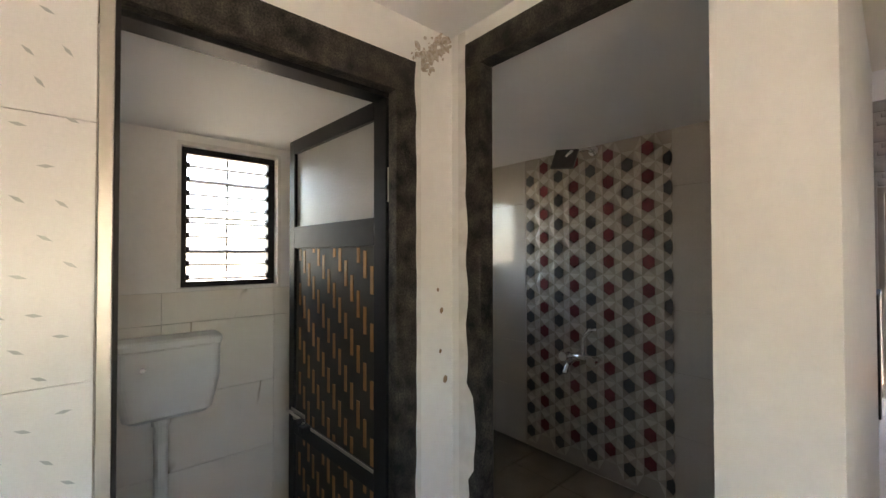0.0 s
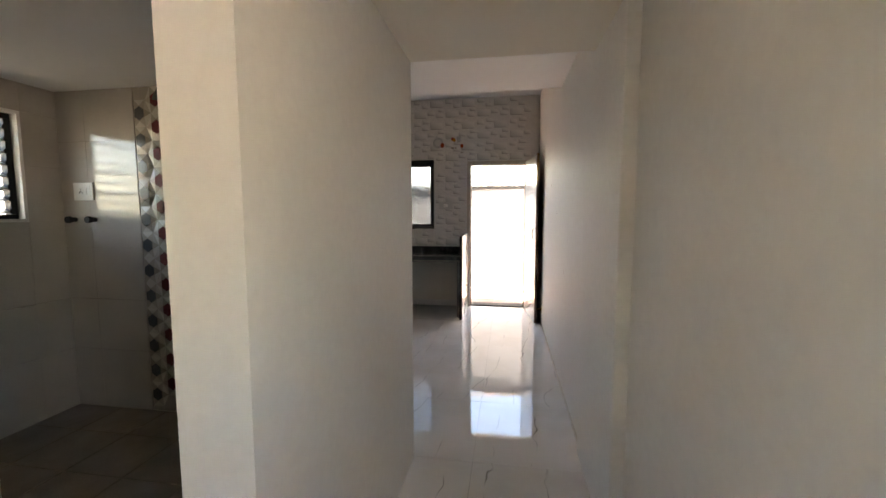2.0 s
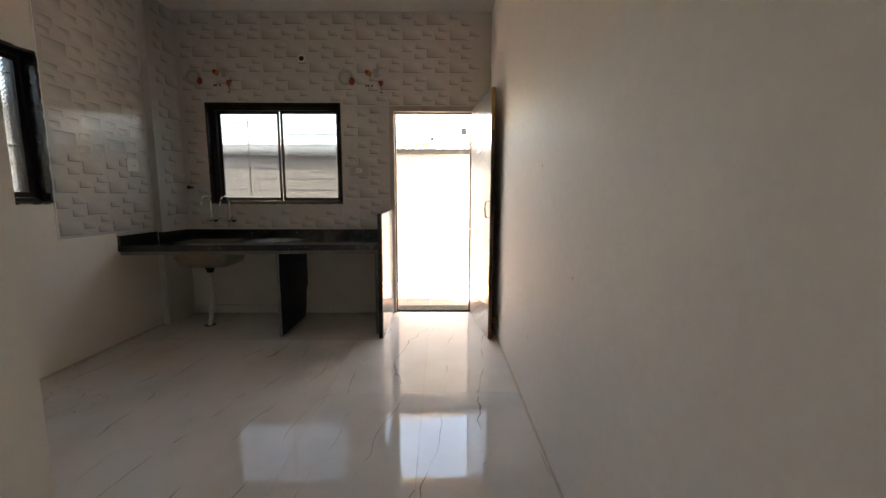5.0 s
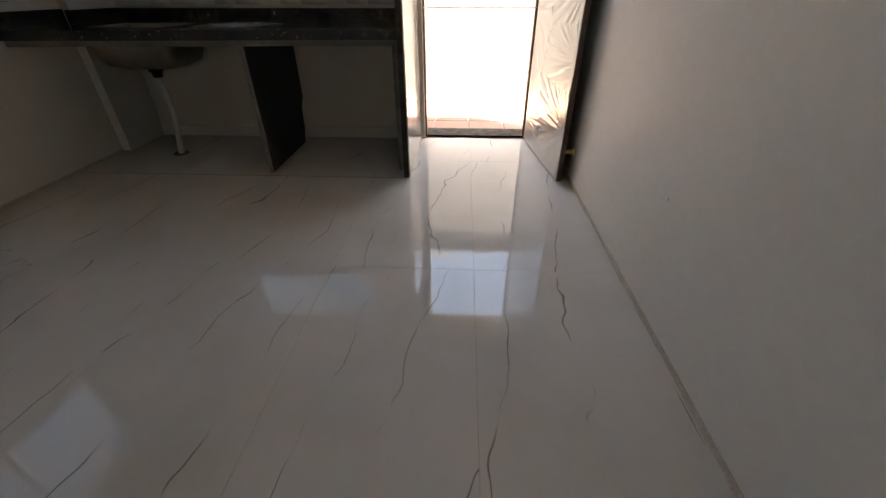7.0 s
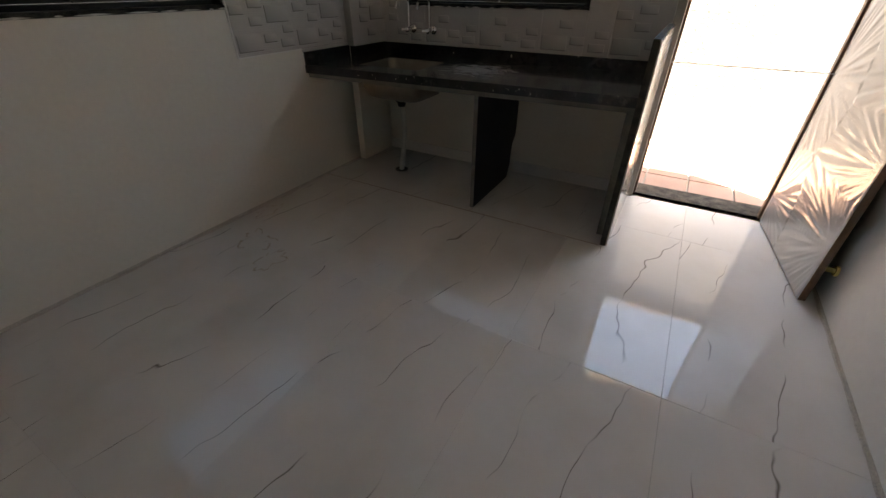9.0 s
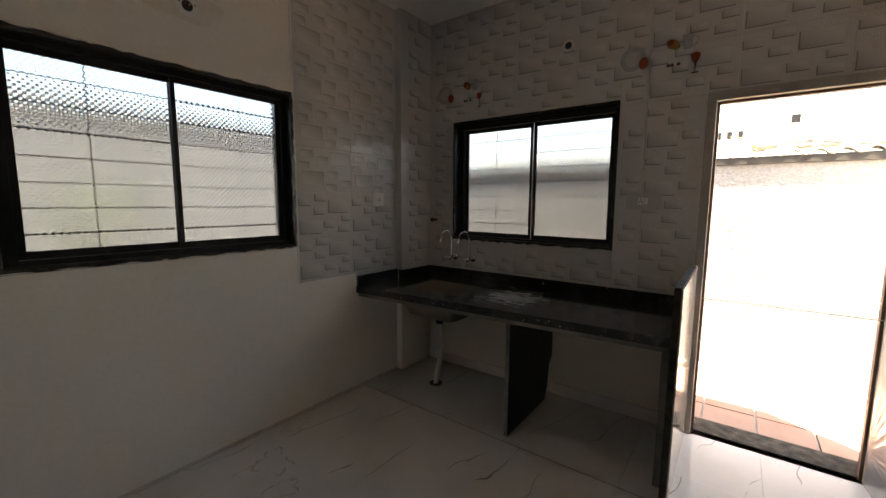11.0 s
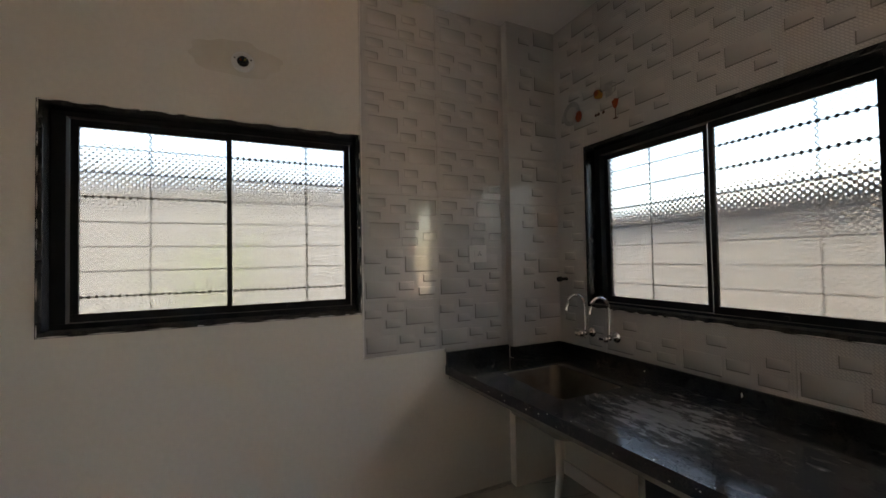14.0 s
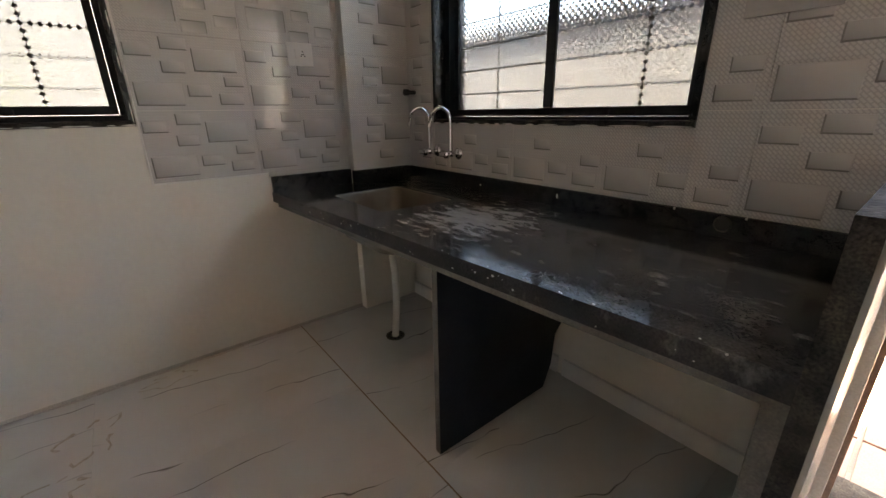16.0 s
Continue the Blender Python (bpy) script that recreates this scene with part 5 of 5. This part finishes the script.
tile_grid(bf, steps(-3.08, CX - 0.16, -3.08, .30), steps(YW2 + .1, yb - .012, YW2 + .1, .30), BATH_Z, .008, BATHFLOOR, gap=.002)

# ---- outside ----
struct(part("ground", box(-60, 60, -60, 80, -0.5, -0.14), GROUND), "dusty bare ground around the house", "ground")
pave = struct(part("yard_bed", box(-4.4, 1.6, 0.23, 1.30, -0.14, -0.026), CEMENT), "cement bed of the tiled back passage", "pavement")
tile_grid(pave, steps(-4.4, 1.6, -1.02, .30), steps(.235, 1.20, .84 - .6, .30), -.012, .014, TERRA, "paving_tile", gap=.007)
yw = empty("yard_wall", (-0.7, 1.3, -.14), "sunlit rough-cast cream yard wall behind the kitchen", "yard wall")
bm = bmesh.new()
nx, nz = 120, 36
g = [[bm.verts.new((-4.4 + 6.0 * i / nx, 1.25 - .0012 * noise.noise(Vector((i * .9, k * .9, 0))) + .0015 * noise.noise(Vector((i * .2, k * .2, 5))), -.1 + 1.86 * k / nz)) for k in range(nz + 1)] for i in range(nx + 1)]
for i in range(nx):
    for k in range(nz):
        bm.faces.new((g[i][k], g[i + 1][k], g[i + 1][k + 1], g[i][k + 1]))
back = [bm.verts.new(p) for p in ((-4.4, 1.45, -.14), (1.6, 1.45, -.14), (1.6, 1.45, 1.76), (-4.4, 1.45, 1.76))]
bm.faces.new(back)
bm.faces.new([g[i][nz] for i in range(nx + 1)] + [back[2], back[3]])
bm.faces.new([g[0][k] for k in range(nz + 1)] + [back[3], back[0]])
bm.faces.new([g[nx][k] for k in range(nz + 1)] + [back[2], back[1]])
part("wall_face", bm, ROUGHCAST, yw)
part("plinth", box(-4.4, 1.6, 1.20, 1.262, -.14, .045, .012), CEMENT, yw, "pale cement plinth")
# corrugated roof behind the wall
rf = empty("shed_roof", (-0.7, 1.4, 1.76), "weathered corrugated cement roof sheet above the yard wall", "roof")
bm = bmesh.new()
n = 300
rows = []
for y, z in ((1.215, 1.845), (3.4, 2.15)):
    rows.append([bm.verts.new((-4.6 + 6.4 * i / n, y, z + .022 * math.sin(2 * math.pi * (6.4 * i / n) / .146))) for i in range(n + 1)])
low = [[bm.verts.new(v.co + Vector((0, 0.004, -.012))) for v in r] for r in rows]
for i in range(n):
    bm.faces.new((rows[0][i], rows[0][i + 1], rows[1][i + 1], rows[1][i]))
    bm.faces.new((low[0][i], low[0][i + 1], low[1][i + 1], low[1][i]))
    bm.faces.new((rows[0][i], rows[0][i + 1], low[0][i + 1], low[0][i]))
part("sheet", bm, ASBESTOS, rf, "", True)
part("purlin", box(-4.5, 1.7, 1.225, 1.31, 1.76, 1.822, .004), DARK, rf, "dark wooden purlin")
part("ridge_pipe", tube([(-4.5, 3.3, 2.2), (1.8, 3.3, 2.16)], .035, 10), CEMENT, rf)
# straw on the roof
bm = bmesh.new()
rnd = random.Random(21)
for k in range(420):
    x = rnd.gauss(-1.0, .14) if k % 3 else rnd.uniform(-1.5, .3)
    y = rnd.uniform(1.18, 1.6)
    z = 1.875 + rnd.uniform(0, .09) * (1 if abs(x + 1.0) < .3 else .3)
    d = Vector((rnd.uniform(-1, 1), rnd.uniform(-.6, .6), rnd.uniform(-.3, .5))).normalized() * rnd.uniform(.04, .12)
    p = Vector((x, y, z))
    add_tube(bm, [p, p + d * .5 + Vector((0, 0, .01)), p + d], .0016, 3)
s = tagged(part("straw_heap", bm, STRAW), "dry straw and debris lying on the roof sheet", "straw", kind="stuff")
for k, (x, y, z, r) in enumerate(((-.80, 1.35, 1.905, .05), (-.55, 1.3, 1.885, .03), (-.40, 1.4, 1.90, .035))):
    bm = bmesh.new()
    add_tube(bm, [(x - r * 1.6, y, z), (x - r, y, z + .01), (x + r, y, z + .015), (x + r * 1.7, y + .02, z)], r, 10, True, [r * .5, r, r * .9, r * .4])
    tagged(part("clay_shard", bm, TERRA), "broken terracotta shard lying on the roof", "clay shard")
for k in range(3):
    pts = [(-.75 + .22 * i + k * .1, 1.25 + .03 * k, 1.89 + .03 * math.sin(i * 1.7 + k) + .01 * k) for i in range(8)]
    tagged(part("loose_cable", tube(pts, .004, 6), DARK), "dark loose cable looped over the roof", "cable")


# far house with a water tank
def far_house(x, y, w, d, h, label, n=3):
    hs = empty("far_house", (x, y, -.14), label, "house", "far houses")
    part("wall", box(x - w / 2, x + w / 2, y - d / 2, y + d / 2, -.14, h), HOUSE, hs)
    part("roof", box(x - w / 2 - .2, x + w / 2 + .2, y - d / 2 - .2, y + d / 2 + .2, h, h + .25, .03), HOUSE, hs)
    for k in range(n):
        xx = x - w / 2 + w * (k + .5) / n
        win = part("window", box(xx - .13 * w / 1.6, xx + .13 * w / 1.6, y - d / 2 - .04, y - d / 2 + .02, h - .75, h - .25), ALU_BLACK, hs)
        part("window_frame", box(xx - .15 * w / 1.6, xx + .15 * w / 1.6, y - d / 2 - .08, y - d / 2 - .03, h - .80, h - .75), HOUSE, win)
    return hs


far_house(-1.75, 28, 1.6, 2.5, 5.95, "pale pink concrete house far behind the yard wall")
tk = empty("water_tank", (-1.5, 28, 6.195), "white plastic rooftop water tank", "water tank")
part("tank", tube([(-1.5, 28, 6.195), (-1.5, 28, 6.6), (-1.5, 28, 6.7)], .24, 24, [.24, .24, .12]), TANK, tk)
far_house(1.3, 30, 2.6, 3, 6.9, "grey concrete house far behind the yard wall", 1)
# side neighbour seen as a blur through the left window
sw = empty("neighbour_wall", (-4.75, -2, -.14), "pale plastered neighbour wall beside the house", "yard wall")
# carried on unseen to y -4.4 to cut the sky light into the bathroom
part("wall_face", box(-4.95, -4.75, -4.4, 1.2, -.14, 2.1), NEIGHBOUR, sw)
part("coping", box(-5.0, -4.72, -4.4, 1.2, 2.1, 2.17, .01), CEMENT, sw)
part("side_paving", box(-4.75, -3.46, -9.0, .23, -.14, -.04), CEMENT, sw)
bush = empty("shrub", (-4.3, -2.3, -.04), "small green shrub growing beside the neighbour wall", "shrub")
part("stem", tube([(-4.3, -2.2, -.06), (-4.28, -2.22, .6), (-4.33, -2.15, 1.2)], .02, 8, [.03, .02, .01]), WOODEDGE, bush)
bm = bmesh.new()
rnd = random.Random(4)
for k in range(260):
    c = Vector((-4.3 + rnd.gauss(0, .14), -2.1 + rnd.gauss(0, .22), 1.35 + rnd.gauss(0, .2)))
    u = Vector((rnd.gauss(0, 1), rnd.gauss(0, 1), rnd.gauss(0, 1))).normalized()
    v = u.cross(Vector((.3, .5, .8))).normalized()
    bm.faces.new([bm.verts.new(c + q) for q in (-u * .035, v * .014, u * .035, -v * .014)])
part("crown", bm, LEAF, bush)

# ---- tiles: wall cladding and floors ----
tb = struct(part("tiling_back", box(-3.165, XR, .0005, .0055, .8735, .8785), FLOOR_DARK), "glossy white embossed tiles covering the wall above the counter", "wall tiling")
holes = [(BW[0] - .001, BW[1] + .001, BW[2] - .001, BW[3] + .001), (DR[0] - .002, DR[1] + .002, -1, DR[3] + .002)]
tile_wall(tb, -3.165, XR, .8735, ZC, -3.225, .874, lambda a, b, d: (a, -d, b), holes, lambda i, j: False)
tl = struct(part("tiling_left", box(XL + .0003, XL + .0008, -1.32, -.84, .90, .905), FLOOR_DARK), "glossy white embossed tiles on the side wall by the counter", "wall tiling")
tile_wall(tl, -1.32, -.387, .882, ZC, -1.32, .904 - .3, lambda a, b, d: (XL + .0008 + d, a, b), [(-1.4, -.838, .5, .904)], lambda i, j: j > 2)
tc = struct(part("tiling_column", box(-3.1648, -3.1644, -.385, -.01, .877, .880), FLOOR_DARK), "glossy embossed tiles on the corner column", "wall tiling")
tile_wall(tc, -.387, -.0085, .876, ZC, -.42, .874, lambda a, b, d: (-3.1644 + d, a, b), [], lambda i, j: False)
tile_wall(tc, XL + .01, -3.156, .876, ZC, -3.45, .874, lambda a, b, d: (a, -.3855 - d, b), [], lambda i, j: False)
struct(part("tile_edge_strip", box(XL, XL + .011, -1.327, -1.3205, .897, ZC, .001), PAINT), "white cement edge of the tiled patch", "trim")
struct(part("tile_edge_strip_foot", box(XL, XL + .011, -1.32, -.84, .896, .9035, .001), PAINT), "white cement edge of the tiled patch", "trim")

fl = bpy.data.objects["floor_slab"]
tile_grid(fl, [XL, -2.53, -1.92, -1.312], [-3.64, -2.945, -1.73, -.79, 0.0], 0, .012, FLOOR, gap=.0001, bev=.0003)
tile_grid(fl, [-1.312, -.712, XR], [-3.64, -2.945, -1.73, -.49, .045], 0, .012, FLOOR, gap=.0003, bev=.0008)
tile_grid(fl, [CX, -.712, -.085], [-6.6, -5.38, -4.16, -3.64], 0, .012, FLOOR)
tile_grid(fl, [XW1, -1.312, CX], [-6.6, -5.38, -5.0], 0, .012, FLOOR)
tile_grid(fl, [XW1, -1.312, -.712, -.085], [-7.7, -6.6], 0, .012, FLOOR)
struct(part("floor_joint", box(XL + .002, -1.13, -.7930, -.7875, .0002, .0009), RUST), "brown dirty joint in the floor before the counter", "floor joint")


# putty left round the black window linings, and small chips in the long wall
def putty_run(name, along, fixed, a0, a1, z, seed, parent_name):
    """A broken, uneven run of white putty along a lining's edge."""
    rnd = random.Random(seed)
    bm = bmesh.new()
    a = a0
    while a < a1 - .02:
        ln = rnd.uniform(.03, .16)
        n = 8
        lo, hi = [], []
        for k in range(n + 1):
            u = min(a + ln * k / n, a1)
            w = .0026 * math.sin(math.pi * k / n) * (1 + .9 * noise.noise(Vector((u * 30, seed, 0))))
            if along == 'y':
                lo.append(bm.verts.new((fixed, u, z - w)))
                hi.append(bm.verts.new((fixed, u, z + w * 1.4)))
            else:
                lo.append(bm.verts.new((u, fixed, z - w)))
                hi.append(bm.verts.new((u, fixed, z + w * 1.4)))
        for k in range(n):
            bm.faces.new((lo[k], lo[k + 1], hi[k + 1], hi[k]))
        a += ln + rnd.uniform(0, .07)
    part(name, bm, PUTTY, bpy.data.objects[parent_name], "white putty smears")


putty_run("putty_line", 'y', XL + .0152, LW[0], LW[1], LW[3] - .004, 3, "window_left")
putty_run("putty_line", 'y', XL + .0152, LW[0], LW[1], LW[2] + .004, 5, "window_left")
putty_run("putty_line", 'x', -.0152, BW[0], BW[1], BW[2] + .003, 7, "window_back")
def putty_upright(x, y, z0, z1, seed, parent_name):
    """Uneven putty beside an upright lining edge."""
    rnd = random.Random(seed)
    bm = bmesh.new()
    z = z0
    while z < z1 - .02:
        ln = rnd.uniform(.03, .14)
        lo, hi = [], []
        for k in range(9):
            u = min(z + ln * k / 8, z1)
            w = .0024 * math.sin(math.pi * k / 8) * (1 + .9 * noise.noise(Vector((u * 30, seed, 0))))
            lo.append(bm.verts.new((x, y - w, u)))
            hi.append(bm.verts.new((x, y + w, u)))
        for k in range(8):
            bm.faces.new((lo[k], lo[k + 1], hi[k + 1], hi[k]))
        z += ln + rnd.uniform(.01, .12)
    part("putty_line", bm, PUTTY, bpy.data.objects[parent_name], "white putty smears")


putty_upright(XL + .0152, LW[0] + .006, LW[2], LW[3], 13, "window_left")
putty_upright(XL + .0152, LW[1] - .006, LW[2], LW[3], 19, "window_left")
rnd = random.Random(17)
for y, z in ((-1.35, 1.86), (-1.62, 1.62), (-2.1, 1.35), (-1.2, 1.52), (-1.9, .42), (-2.6, .9)):
    bm = bmesh.new()
    bmesh.ops.create_icosphere(bm, subdivisions=1, radius=.003, matrix=Matrix.LocRotScale((XR - .0002, y, z), None, (.25, .8, rnd.uniform(1.5, 3.5))))
    tagged(part("wall_chip", bm, RUST), "small dark chip in the off-white wall", "wall chip")


# dirt and cement left along the foot of the walls
GRIME = mat("floor_grime", (0.50, 0.455, 0.395), 0.9, color2=(0.58, 0.54, 0.48), scale=18, bump=0.3, bump_scale=90, fine=0.2)


def foot_smear(x, side, y0, y1, seed, wide):
    """A thin crooked line of dried cement where a wall meets the floor."""
    n = int((y1 - y0) / .025)
    pts = []
    for k in range(n + 1):
        y = y0 + (y1 - y0) * k / n
        w = .006 + wide * abs(noise.noise(Vector((y * 4, seed, 0)))) + .006 * abs(noise.noise(Vector((y * 23, seed, 3))))
        pts.append(((x, y, .0012), (x + side * w, y, .0012)))
    smear("cement_smear", pts, GRIME, "dried grey cement along the foot of the wall")


foot_smear(XL + .001, 1, -3.6, -.80, 1.5, .035)
foot_smear(XR - .001, -1, -3.4, -.05, 6.5, .006)


def floor_stain(x, y, rx, ry, seed):
    """A thin broken brown stain of dried mud on the tiles."""
    bm = bmesh.new()
    n = 34
    inner, outer = [], []
    for k in range(n):
        t = 2 * math.pi * k / n
        d = Vector((math.cos(t), math.sin(t), 0))
        r = 1 + .55 * noise.noise(d * 1.7 + Vector((seed, 0, 0))) + .25 * noise.noise(d * 5 + Vector((seed, 2, 0)))
        w = .10 + .22 * abs(noise.noise(d * 2.5 + Vector((0, seed, 4))))
        outer.append(bm.verts.new((x + rx * r * d.x, y + ry * r * d.y, .0009)))
        inner.append(bm.verts.new((x + rx * (r - w) * d.x, y + ry * (r - w) * d.y, .0009)))
    for k in range(n):
        if noise.noise(Vector((k * .35, seed, 9))) > -.15:
            bm.faces.new((inner[k], outer[k], outer[(k + 1) % n], inner[(k + 1) % n]))
    tagged(part("floor_stain", bm, MUD), "thin brown dried mud stain on the floor tiles", "stain")


MUD = mat("dried_mud", (0.40, 0.33, 0.25), 0.6, color2=(0.60, 0.56, 0.50), scale=26, mix=0.2, fine=0.2, fine_scale=90)
floor_stain(-2.90, -1.74, .12, .09, 1.3)
floor_stain(-2.66, -1.84, .06, .11, 4.1)
floor_stain(-3.13, -1.45, .05, .10, 7.7)
